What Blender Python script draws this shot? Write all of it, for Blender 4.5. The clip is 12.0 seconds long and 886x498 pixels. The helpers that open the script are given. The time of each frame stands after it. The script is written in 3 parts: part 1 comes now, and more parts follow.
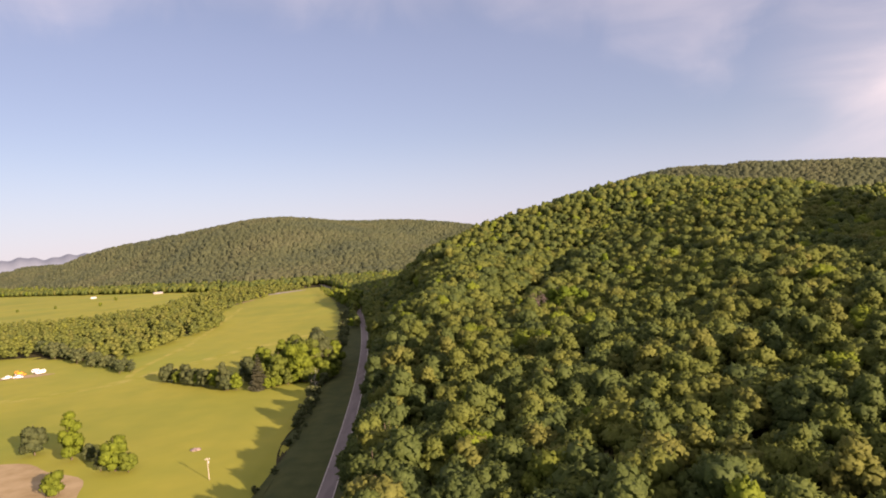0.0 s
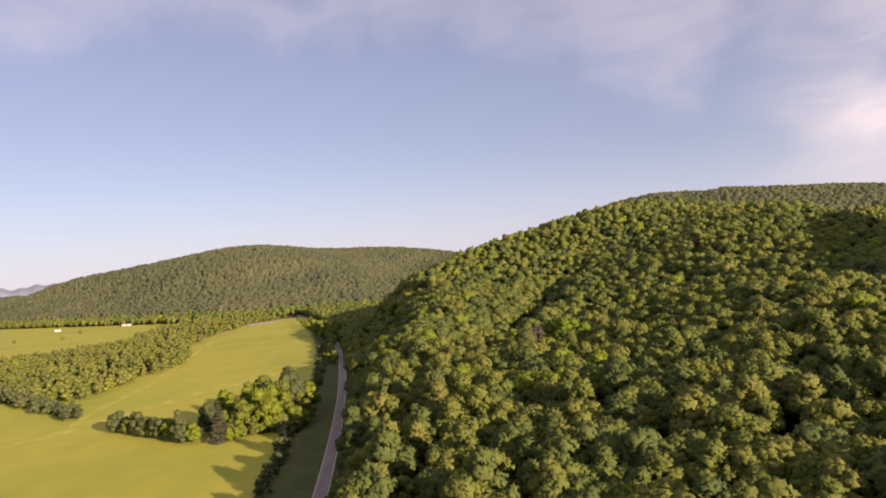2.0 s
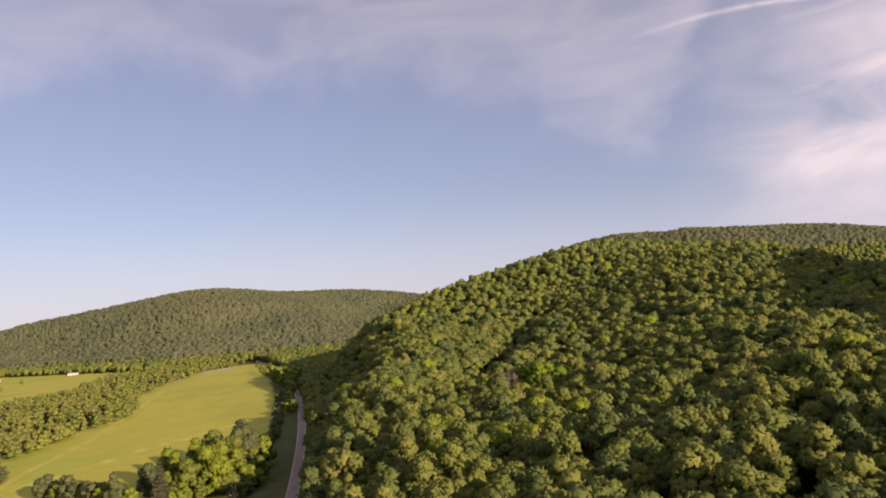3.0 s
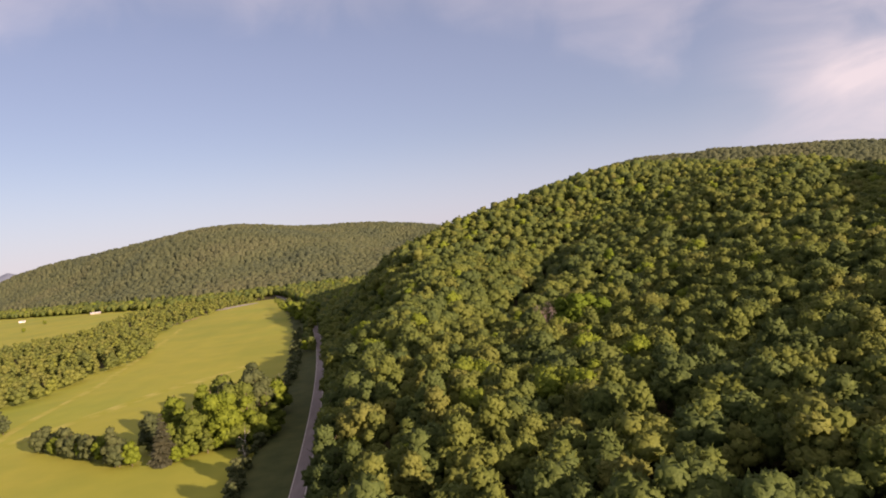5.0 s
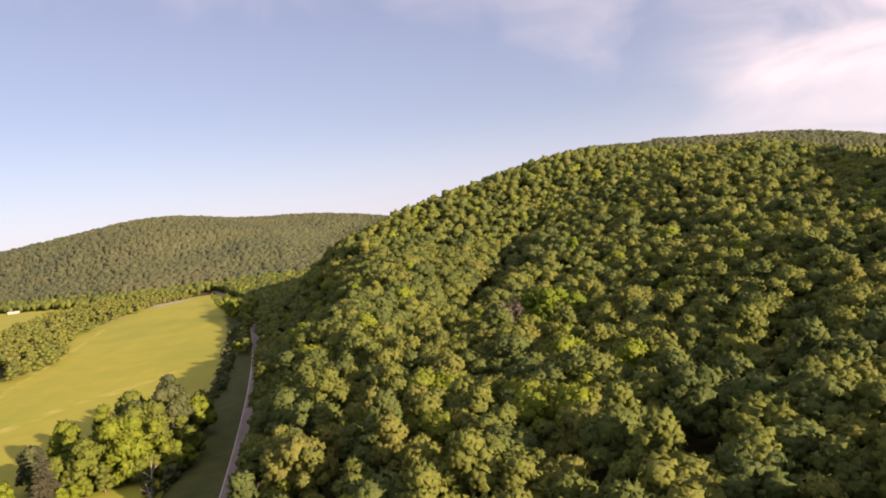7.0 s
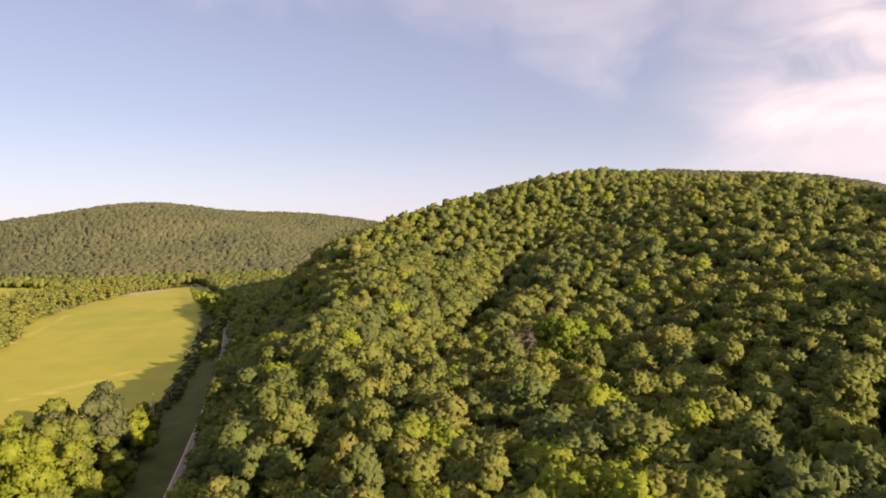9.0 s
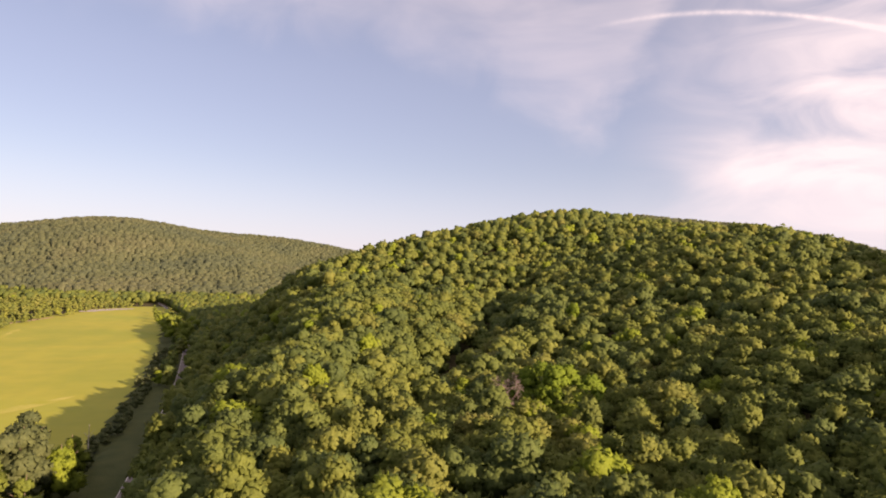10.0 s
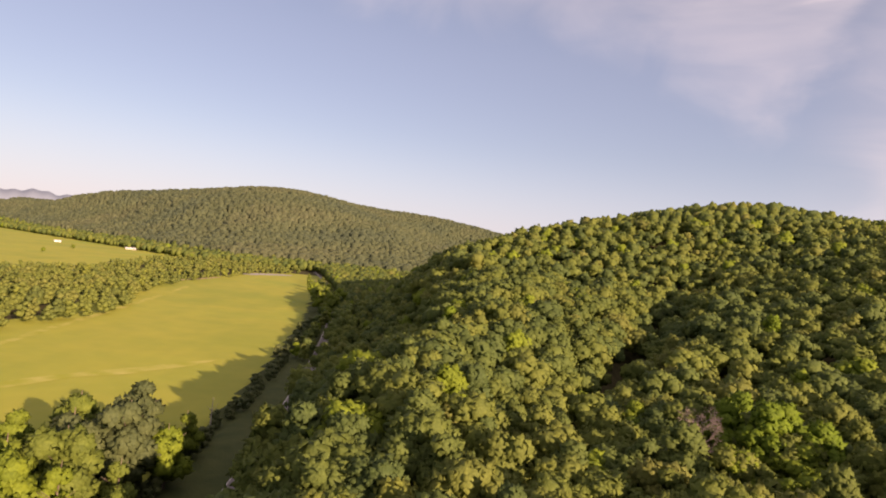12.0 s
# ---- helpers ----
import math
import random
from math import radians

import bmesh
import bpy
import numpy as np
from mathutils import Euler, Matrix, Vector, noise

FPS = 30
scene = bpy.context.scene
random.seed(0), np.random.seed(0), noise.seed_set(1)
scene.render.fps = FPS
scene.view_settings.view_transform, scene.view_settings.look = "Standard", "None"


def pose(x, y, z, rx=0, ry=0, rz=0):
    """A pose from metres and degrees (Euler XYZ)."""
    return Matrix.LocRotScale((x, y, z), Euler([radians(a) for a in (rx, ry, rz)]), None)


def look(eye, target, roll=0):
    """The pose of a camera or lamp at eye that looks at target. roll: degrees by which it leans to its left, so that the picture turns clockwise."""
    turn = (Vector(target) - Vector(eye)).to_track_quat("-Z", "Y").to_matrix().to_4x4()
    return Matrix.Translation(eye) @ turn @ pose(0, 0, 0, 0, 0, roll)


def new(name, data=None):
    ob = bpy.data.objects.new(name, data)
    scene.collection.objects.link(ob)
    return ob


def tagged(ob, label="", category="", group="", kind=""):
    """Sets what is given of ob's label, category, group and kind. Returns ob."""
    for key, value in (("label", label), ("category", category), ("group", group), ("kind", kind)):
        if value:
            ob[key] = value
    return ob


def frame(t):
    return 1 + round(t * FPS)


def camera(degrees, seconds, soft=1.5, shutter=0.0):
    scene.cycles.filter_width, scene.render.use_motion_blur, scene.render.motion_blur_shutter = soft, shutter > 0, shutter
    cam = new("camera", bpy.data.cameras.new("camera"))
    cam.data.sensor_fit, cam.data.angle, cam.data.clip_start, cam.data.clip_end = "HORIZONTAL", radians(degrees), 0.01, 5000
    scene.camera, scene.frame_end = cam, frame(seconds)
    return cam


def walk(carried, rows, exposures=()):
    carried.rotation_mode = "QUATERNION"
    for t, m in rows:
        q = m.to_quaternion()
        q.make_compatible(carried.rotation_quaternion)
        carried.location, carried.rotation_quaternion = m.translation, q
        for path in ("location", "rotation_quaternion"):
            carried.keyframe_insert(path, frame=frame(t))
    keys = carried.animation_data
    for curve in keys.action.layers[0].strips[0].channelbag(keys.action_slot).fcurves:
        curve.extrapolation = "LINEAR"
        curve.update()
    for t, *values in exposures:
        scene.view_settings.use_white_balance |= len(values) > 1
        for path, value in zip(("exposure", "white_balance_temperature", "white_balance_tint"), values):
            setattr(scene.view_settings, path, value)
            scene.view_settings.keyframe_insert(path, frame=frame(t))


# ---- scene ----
cam = camera(70.0, 12.0, soft=1.9)
# seconds, x, y, z, yaw, pitch, roll
ROWS = [
    (0.0, 0.00, 0.00, 63.00, -0.64, -0.58, 4.24),
    (0.5, -0.92, 8.08, 63.33, -0.83, -0.50, 4.16),
    (1.0, -1.69, 16.26, 63.57, -1.16, 0.82, 5.43),
    (1.5, -2.32, 24.52, 63.73, -1.53, 0.20, 5.22),
    (2.0, -2.83, 32.87, 63.80, -2.49, 1.75, 4.62),
    (2.5, -3.22, 41.29, 63.81, -5.19, 5.70, 4.18),
    (4.5, -3.74, 75.66, 63.26, -5.07, 0.85, 6.94),
    (5.0, -3.66, 84.40, 63.01, -4.11, -0.79, 6.62),
    (5.5, -3.51, 93.19, 62.73, -4.56, -1.44, 8.19),
    (6.0, -3.30, 102.02, 62.44, -5.85, -5.01, 6.76),
    (6.5, -3.05, 110.90, 62.13, -7.39, -4.82, 5.73),
    (7.0, -2.75, 119.80, 61.81, -8.94, -2.13, 6.99),
    (9.0, -1.31, 155.68, 60.58, -9.55, -1.03, 1.83),
    (9.5, -0.94, 164.69, 60.32, -11.89, 0.55, 1.97),
    (10.0, -0.57, 173.71, 60.10, -11.80, 2.02, -1.47),
    (10.5, -0.23, 182.72, 59.92, -8.93, 0.79, -0.77),
    (11.0, 0.09, 191.73, 59.78, -2.85, -0.90, -1.57),
    (11.5, 0.37, 200.74, 59.71, 2.41, -0.18, -6.62),
    (12.0, 0.61, 209.73, 59.69, 1.57, -0.14, -5.74),
]
walk(cam, [(t, pose(x, y, z, 90 + pitch, roll, yaw)) for t, x, y, z, yaw, pitch, roll in ROWS], exposures=[(t, e, k, 33) for t, e, k in ((0.0, 1.76, 7400), (2.0, 1.74, 7400), (2.5, 1.63, 7300), (4.5, 1.58, 7400), (5.0, 1.61, 7400), (5.5, 1.72, 7400), (6.0, 1.79, 7450), (7.0, 1.93, 7550), (9.0, 1.96, 7750), (10.0, 1.95, 7850), (11.0, 1.82, 7900), (12.0, 1.80, 7900))])

# ---- sky, sun ----
SUN_ELEVATION = radians(14.8)
SUN_FROM = Vector((0.657, -0.754))  # ground direction towards the sun


def link(tree, a, b):
    tree.links.new(a, b)


def make_world():
    world = bpy.data.worlds.new("morning_sky")
    scene.world = world
    world.use_nodes = True
    nt = world.node_tree
    nt.nodes.clear()
    out = nt.nodes.new("ShaderNodeOutputWorld")
    bg = nt.nodes.new("ShaderNodeBackground")
    bg.inputs["Strength"].default_value = 0.0374
    sky = nt.nodes.new("ShaderNodeTexSky")
    sky.sky_type = "NISHITA"
    sky.sun_disc = False
    sky.sun_elevation = SUN_ELEVATION
    sky.sun_rotation = math.atan2(SUN_FROM.x, SUN_FROM.y)
    sky.altitude = 200
    sky.air_density = 1.0
    sky.dust_density = 0.15
    sky.ozone_density = 2.5
    # cirrus: drawn by azimuth and elevation, in degrees
    def calc(op, a, b=0.0, c=0.0, clamp=False):
        n = nt.nodes.new("ShaderNodeMath")
        n.operation, n.use_clamp = op, clamp
        for socket, v in zip(n.inputs, (a, b, c)):
            if isinstance(v, (int, float)):
                socket.default_value = v
            else:
                link(nt, v, socket)
        return n.outputs[0]

    def rise(v, a, b):
        n = nt.nodes.new("ShaderNodeMapRange")
        n.interpolation_type = "SMOOTHSTEP"
        link(nt, v, n.inputs["Value"])
        n.inputs["From Min"].default_value, n.inputs["From Max"].default_value = a, b
        return n.outputs[0]

    coords = nt.nodes.new("ShaderNodeTexCoord")
    split = nt.nodes.new("ShaderNodeSeparateXYZ")
    link(nt, coords.outputs["Generated"], split.inputs[0])
    az = calc("MULTIPLY", calc("ARCTAN2", split.outputs[0], split.outputs[1]), 57.2958)
    el = calc("MULTIPLY", calc("ARCSINE", split.outputs[2]), 57.2958)
    flat = nt.nodes.new("ShaderNodeCombineXYZ")
    link(nt, az, flat.inputs[0])
    link(nt, el, flat.inputs[1])

    def wisps(scale, sx, sy, turn, detail, warp):
        mp = nt.nodes.new("ShaderNodeMapping")
        mp.inputs["Scale"].default_value = (sx, sy, 1)
        mp.inputs["Rotation"].default_value = (0, 0, radians(turn))
        link(nt, flat.outputs[0], mp.inputs[0])
        n = nt.nodes.new("ShaderNodeTexNoise")
        n.inputs["Scale"].default_value, n.inputs["Detail"].default_value, n.inputs["Distortion"].default_value = scale, detail, warp
        link(nt, mp.outputs[0], n.inputs["Vector"])
        return n.outputs["Fac"]

    puff = wisps(0.16, 1.0, 1.0, 0, 5.0, 0.6)
    streak = wisps(0.22, 0.35, 1.2, 28, 4.0, 0.5)
    # a sheet whose lower edge dips to a point at azimuth 25
    edge = nt.nodes.new("ShaderNodeValToRGB")
    steps = ((-90, 15), (-33, 16.5), (-21, 19.0), (-5, 19.0), (5, 18.6), (13, 16.6), (18.5, 13.6), (22, 12.0), (25.0, 9.2), (27.5, 13.0), (31.0, 20.0), (36.0, 28.0), (90, 34))
    while len(edge.color_ramp.elements) < len(steps):
        edge.color_ramp.elements.new(0.5)
    for e, (a, v) in zip(edge.color_ramp.elements, steps):
        e.position, e.color = (a + 90) / 180, (v / 40, v / 40, v / 40, 1)
    ragged = calc("MULTIPLY_ADD", wisps(0.5, 0.5, 1.0, 0, 4.0, 0.0), 4.0, 88.0)
    link(nt, calc("DIVIDE", calc("ADD", az, ragged), 180.0), edge.inputs["Fac"])
    above = calc("SUBTRACT", el, calc("MULTIPLY", edge.outputs["Color"], 40.0))
    above = calc("ADD", above, calc("MULTIPLY_ADD", puff, 7.0, -3.5))
    sheet = calc("MULTIPLY", rise(above, -0.6, 6.0), calc("MULTIPLY_ADD", streak, 0.62, -0.02))
    # bright streaks low on the right, and the veil beyond them
    band = calc("SUBTRACT", el, calc("MULTIPLY_ADD", az, -0.06, 11.0))
    band = calc("ADD", band, calc("MULTIPLY_ADD", puff, 3.0, -1.5))
    low = calc("POWER", 2.718, calc("MULTIPLY", calc("MULTIPLY", band, band), -0.55))
    low = calc("MULTIPLY", calc("MULTIPLY", low, rise(az, 29.0, 40.0)), calc("MULTIPLY_ADD", streak, 0.9, 0.0))
    veil = calc("MULTIPLY", calc("MULTIPLY", rise(az, 25.0, 46.0), rise(el, 60.0, 5.0)), calc("MULTIPLY_ADD", wisps(0.20, 0.45, 1.3, -12, 6.0, 0.9), 2.3, -0.42))
    # a thin vapour trail
    bow = calc("SUBTRACT", az, 31.0)
    off = calc("SUBTRACT", el, calc("MULTIPLY_ADD", calc("MULTIPLY", bow, bow), -0.013, 21.6))
    trail = calc("POWER", 2.718, calc("MULTIPLY", calc("MULTIPLY", off, off), -30.0))
    trail = calc("MULTIPLY", calc("MULTIPLY", trail, rise(az, 23.0, 34.0)), calc("MULTIPLY_ADD", wisps(1.4, 1.0, 1.0, 0, 3.0, 0.0), 0.7, 0.1))
    mass = calc("ADD", calc("ADD", sheet, low), calc("ADD", veil, trail), clamp=True)
    mass = calc("MULTIPLY", mass, rise(el, 0.0, 6.0))
    # unseen cirrus overhead, added to lift the fill light in the shadows
    mass = calc("ADD", mass, calc("MULTIPLY", rise(el, 27.0, 46.0), calc("MULTIPLY_ADD", puff, 0.6, 0.38)), clamp=True)
    blend = nt.nodes.new("ShaderNodeMix")
    blend.data_type = "RGBA"
    link(nt, calc("MULTIPLY", mass, 0.85), blend.inputs[0])
    blend.inputs[7].default_value = (7.3, 7.4, 7.7, 1)
    # thin high haze over all of it
    haze = nt.nodes.new("ShaderNodeMix")
    haze.data_type = "RGBA"
    link(nt, calc("ADD", calc("MULTIPLY", rise(el, 34.0, 16.0), 0.3), calc("MULTIPLY", rise(el, 10.0, 0.0), 0.4)), haze.inputs[0])
    link(nt, sky.outputs[0], haze.inputs[6])
    haze.inputs[7].default_value = (4.4, 5.35, 7.2, 1)
    link(nt, haze.outputs[2], blend.inputs[6])
    link(nt, blend.outputs[2], bg.inputs["Color"])
    link(nt, bg.outputs[0], out.inputs["Surface"])


make_world()
sun_data = bpy.data.lights.new("sun", "SUN")
sun_data.energy = 3.9
sun_data.angle = radians(0.5)
sun_data.color = (1.0, 0.84, 0.62)
sun = new("sun", sun_data)
to_sun = Vector((SUN_FROM.x * math.cos(SUN_ELEVATION), SUN_FROM.y * math.cos(SUN_ELEVATION), math.sin(SUN_ELEVATION)))
sun.matrix_world = look((to_sun * 300)[:], (0, 0, 0))


# ---- materials ----
class Mat:
    """A node material with a few shorthands."""

    def __init__(self, name, roughness=0.8, specular=0.2):
        self.m = bpy.data.materials.new(name)
        self.m.use_nodes = True
        self.nt = self.m.node_tree
        self.bsdf = self.nt.nodes["Principled BSDF"]
        self.out = self.nt.nodes["Material Output"]
        self.bsdf.inputs["Roughness"].default_value = roughness
        self.bsdf.inputs["Specular IOR Level"].default_value = specular
        self.geo = None

    def node(self, kind, **values):
        n = self.nt.nodes.new(kind)
        for k, v in values.items():
            n.inputs[k].default_value = v
        return n

    def to(self, a, b):
        self.nt.links.new(a, b)

    def position(self):
        if self.geo is None:
            self.geo = self.nt.nodes.new("ShaderNodeNewGeometry")
        return self.geo.outputs["Position"]

    def noise(self, scale, detail=4.0, stretch=None):
        n = self.node("ShaderNodeTexNoise", Scale=scale, Detail=detail)
        src = self.position()
        if stretch:
            mp = self.nt.nodes.new("ShaderNodeMapping")
            mp.inputs["Scale"].default_value = stretch
            self.to(src, mp.inputs["Vector"])
            src = mp.outputs[0]
        self.to(src, n.inputs["Vector"])
        return n.outputs["Fac"]

    def ramp(self, fac, *stops):
        r = self.nt.nodes.new("ShaderNodeValToRGB")
        while len(r.color_ramp.elements) < len(stops):
            r.color_ramp.elements.new(0.5)
        for e, (p, c) in zip(r.color_ramp.elements, stops):
            e.position, e.color = p, (*c, 1)
        self.to(fac, r.inputs["Fac"])
        return r.outputs["Color"]

    def mix(self, fac, a, b, mode="MIX"):
        n = self.nt.nodes.new("ShaderNodeMix")
        n.data_type, n.blend_type = "RGBA", mode
        for socket, v in ((n.inputs[0], fac), (n.inputs[6], a), (n.inputs[7], b)):
            if isinstance(v, (int, float)):
                socket.default_value = v
            elif isinstance(v, tuple):
                socket.default_value = (*v, 1)
            else:
                self.to(v, socket)
        return n.outputs[2]

    def colour(self, c):
        if isinstance(c, tuple):
            self.bsdf.inputs["Base Color"].default_value = (*c, 1)
        else:
            self.to(c, self.bsdf.inputs["Base Color"])
        return self

    def bump(self, height, strength=0.4, distance=0.05):
        b = self.node("ShaderNodeBump", Strength=strength, Distance=distance)
        self.to(height, b.inputs["Height"])
        self.to(b.outputs[0], self.bsdf.inputs["Normal"])
        return self


def foliage(name, stops, per_object, grain_scale=1.7, relief=0.9):
    """Leaves: tint by tree, by leaf and by patches; some light shines through."""
    k = Mat(name, 0.65, 0.15)
    if per_object:
        tone = k.nt.nodes.new("ShaderNodeObjectInfo").outputs["Random"]
    else:
        a = k.nt.nodes.new("ShaderNodeAttribute")
        a.attribute_name = "tone"
        tone = a.outputs["Fac"]
    base = k.ramp(tone, *stops)
    k.position()
    leaf = k.ramp(k.geo.outputs["Random Per Island"], (0.0, (0.86, 0.86, 0.84)), (1.0, (1.14, 1.12, 1.10)))
    c = k.mix(1.0, base, leaf, "MULTIPLY")
    patch = k.ramp(k.noise(0.35, 2.0), (0.3, (0.88, 0.9, 0.92)), (0.7, (1.12, 1.08, 1.0)))
    c = k.mix(1.0, c, patch, "MULTIPLY")
    grain = k.noise(grain_scale, 3.0)
    c = k.mix(1.0, c, k.ramp(grain, (0.30, (0.82, 0.84, 0.84)), (0.70, (1.18, 1.16, 1.12))), "MULTIPLY")
    k.colour(c)
    k.bump(grain, relief, 0.6 / grain_scale)
    tr = k.nt.nodes.new("ShaderNodeBsdfTranslucent")
    k.to(c, tr.inputs["Color"])
    mx = k.nt.nodes.new("ShaderNodeMixShader")
    mx.inputs[0].default_value = 0.5
    k.to(k.bsdf.outputs[0], mx.inputs[1])
    k.to(tr.outputs[0], mx.inputs[2])
    k.to(mx.outputs[0], k.out.inputs["Surface"])
    return k.m


OAK = ((0.0, (0.086, 0.128, 0.043)), (0.2, (0.108, 0.150, 0.043)), (0.4, (0.136, 0.176, 0.043)), (0.6, (0.156, 0.190, 0.048)), (0.8, (0.174, 0.192, 0.055)), (0.92, (0.158, 0.216, 0.032)), (1.0, (0.184, 0.256, 0.027)))
leaves = foliage("leaves", tuple((p ** 0.6, c) for p, c in OAK), True)
leaves_forest = foliage("leaves_forest", OAK, False)
# far ridge leaves: distance haze mixed into the tints, paler and bluer
leaves_far_hazed = foliage("leaves_far_hazed", tuple((p, (c[0] * 0.45 + 0.082, c[1] * 0.42 + 0.100, c[2] * 0.7 + 0.068)) for p, c in OAK), False, 0.35, 0.4)
leaves_hill = foliage("leaves_hill", OAK, False, 0.7)
leaves_dark = foliage("leaves_needles", ((0.0, (0.100, 0.110, 0.071)), (1.0, (0.135, 0.138, 0.089))), True)
leaves_woods = foliage("leaves_woods", ((0.0, (0.128, 0.166, 0.050)), (0.35, (0.166, 0.204, 0.050)), (0.6, (0.180, 0.204, 0.060)), (1.0, (0.210, 0.250, 0.052))), False, 0.8)
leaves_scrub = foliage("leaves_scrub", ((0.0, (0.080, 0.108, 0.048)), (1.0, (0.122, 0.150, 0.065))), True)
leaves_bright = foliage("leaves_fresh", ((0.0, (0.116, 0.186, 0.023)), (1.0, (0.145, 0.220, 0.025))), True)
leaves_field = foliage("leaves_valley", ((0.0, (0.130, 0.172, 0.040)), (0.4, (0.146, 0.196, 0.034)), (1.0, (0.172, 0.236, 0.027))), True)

k = Mat("bark", 0.9, 0.1)
bark = k.colour(k.ramp(k.noise(3.0, 5.0, (1, 1, 0.2)), (0.3, (0.06, 0.045, 0.032)), (0.7, (0.17, 0.135, 0.10)))).bump(k.noise(6.0, 4.0, (1, 1, 0.15)), 0.6).m

k = Mat("meadow", 0.85, 0.15)
broad = k.ramp(k.noise(0.006, 4.0), (0.33, (0.176, 0.206, 0.030)), (0.5, (0.236, 0.240, 0.037)), (0.66, (0.190, 0.224, 0.033)))
fine = k.ramp(k.noise(0.08, 6.0), (0.3, (0.93, 0.95, 0.94)), (0.7, (1.07, 1.05, 1.05)))
streak = k.ramp(k.noise(0.05, 3.0, (1, 0.12, 1)), (0.35, (0.96, 0.97, 0.96)), (0.65, (1.05, 1.03, 1.0)))
meadow = k.colour(k.mix(1.0, k.mix(1.0, broad, fine, "MULTIPLY"), streak, "MULTIPLY")).bump(k.noise(2.5, 4.0), 0.25, 0.06).m

k = Mat("forest_floor", 0.95, 0.05)
forest_floor = k.colour(k.ramp(k.noise(0.3, 5.0), (0.3, (0.035, 0.035, 0.016)), (0.7, (0.07, 0.06, 0.03)))).bump(k.noise(0.7), 0.5, 0.3).m

# greener verge grass, its colour also darkened for the slope trees' shade
k = Mat("verge_grass_shaded", 0.9, 0.1)
verge_grass_shaded = k.colour(k.ramp(k.noise(0.15, 6.0), (0.3, (0.034, 0.048, 0.016)), (0.7, (0.060, 0.070, 0.024)))).bump(k.noise(1.5, 5.0), 0.5, 0.3).m
k = Mat("ditch_soil", 0.95, 0.05)
ditch_soil = k.colour(k.ramp(k.noise(0.5, 5.0), (0.3, (0.022, 0.024, 0.012)), (0.7, (0.06, 0.055, 0.03)))).bump(k.noise(1.5), 0.5, 0.2).m

k = Mat("asphalt", 0.85, 0.2)
asphalt = k.colour(k.ramp(k.noise(0.6, 6.0, (1, 0.15, 1)), (0.3, (0.125, 0.110, 0.110)), (0.7, (0.170, 0.150, 0.148)))).bump(k.noise(20.0), 0.3, 0.01).m
k = Mat("road_paint", 0.7)
road_paint = k.colour(k.ramp(k.noise(1.5, 4.0), (0.3, (0.26, 0.24, 0.22)), (0.6, (0.52, 0.50, 0.47)))).m
k = Mat("pale_dirt", 0.95, 0.05)
pale_dirt = k.colour(k.ramp(k.noise(0.12, 6.0), (0.3, (0.24, 0.185, 0.10)), (0.7, (0.36, 0.29, 0.18)))).bump(k.noise(1.2), 0.5, 0.1).m


# ---- the lie of the land ----
# the 88 m swell is an unseen spur, added to shade the ravine
NEAR_HILL = [(74, 298, 582, 117, 348, -0.29), (27, 475, 749, 232, 251, 0.03), (40, -58, 458, 98, 188, -0.36), (-12, 119, 369, 149, 80, 0.13), (67, 164, 765, 166, 75, 0.49), (180, 1027, 1550, 433, 296, 0.15), (88, 430, 385, 190, 50, 0.93), (-14, 320, 410, 190, 36, 0.93), (-7, -4, 690, 28, 60, 0.0), (-9, 78, 460, 80, 9, 1.126)]
FAR_HILL = [(111, -469, 1987, 352, 473, 0.08), (88, -6, 2247, 267, 193, -0.20), (79, -1066, 1968, 437, 185, 0.32), (147, 597, 1863, 245, 232, 0.15), (46, -439, 1792, 182, 213, 0.59), (74, -1500, 2360, 300, 200, 0.3)]


def swells(table, x, y):
    total = 0.0
    for a, cx, cy, sx, sy, th in table:
        c, s = math.cos(th), math.sin(th)
        u, v = (x - cx) * c + (y - cy) * s, -(x - cx) * s + (y - cy) * c
        total = total + a * np.exp(-0.5 * (u / sx) ** 2 - 0.5 * (v / sy) ** 2)
    return total


def soft_rise(v, w):
    return w * np.logaddexp(0.0, v / w)


def road_x(y):
    return -32.8 - 0.034 * (y - 150) - 0.00014 * (y - 150) ** 2 * (y > 150)


def smooth(a, b, v):
    t = np.clip((v - a) / (b - a), 0, 1)
    return t * t * (3 - 2 * t)


def ground_z(x, y):
    """Height of the ground; works on numbers and on arrays."""
    x, y = np.asarray(x, float), np.asarray(y, float)
    off = x - road_x(np.clip(y, -400, 1300))
    near = soft_rise(swells(NEAR_HILL, x, y) - 8, 3) * smooth(3 + 18 * smooth(420, 520, y), 36 + 50 * smooth(345, 450, y), off)
    far = soft_rise(swells(FAR_HILL, x, y) - 8, 4) * smooth(0, 380, y - 1180 - 0.72 * np.maximum(0, -(x + 400)))
    # gullies run down the far ridge, deepest half-way up
    gully = np.sin(x * 0.0135 + 1.5 * np.sin(y * 0.004)) + 0.6 * np.sin(x * 0.031 - y * 0.006 + 1.0) + 0.35 * np.sin(x * 0.071 + y * 0.013)
    far = far * (1 - 0.10 * (1 + gully) * np.clip(far / 60, 0, 1) * smooth(105, 60, far))
    ditch = -1.6 * np.exp(-((off + 19 - 4 * smooth(300, 480, y)) / 2.0) ** 2) * (y < 700)
    roll = 0.2 * np.sin(x * 0.031 + 1) * np.sin(y * 0.017) * smooth(-20, -45, off)
    return near + far + ditch + roll


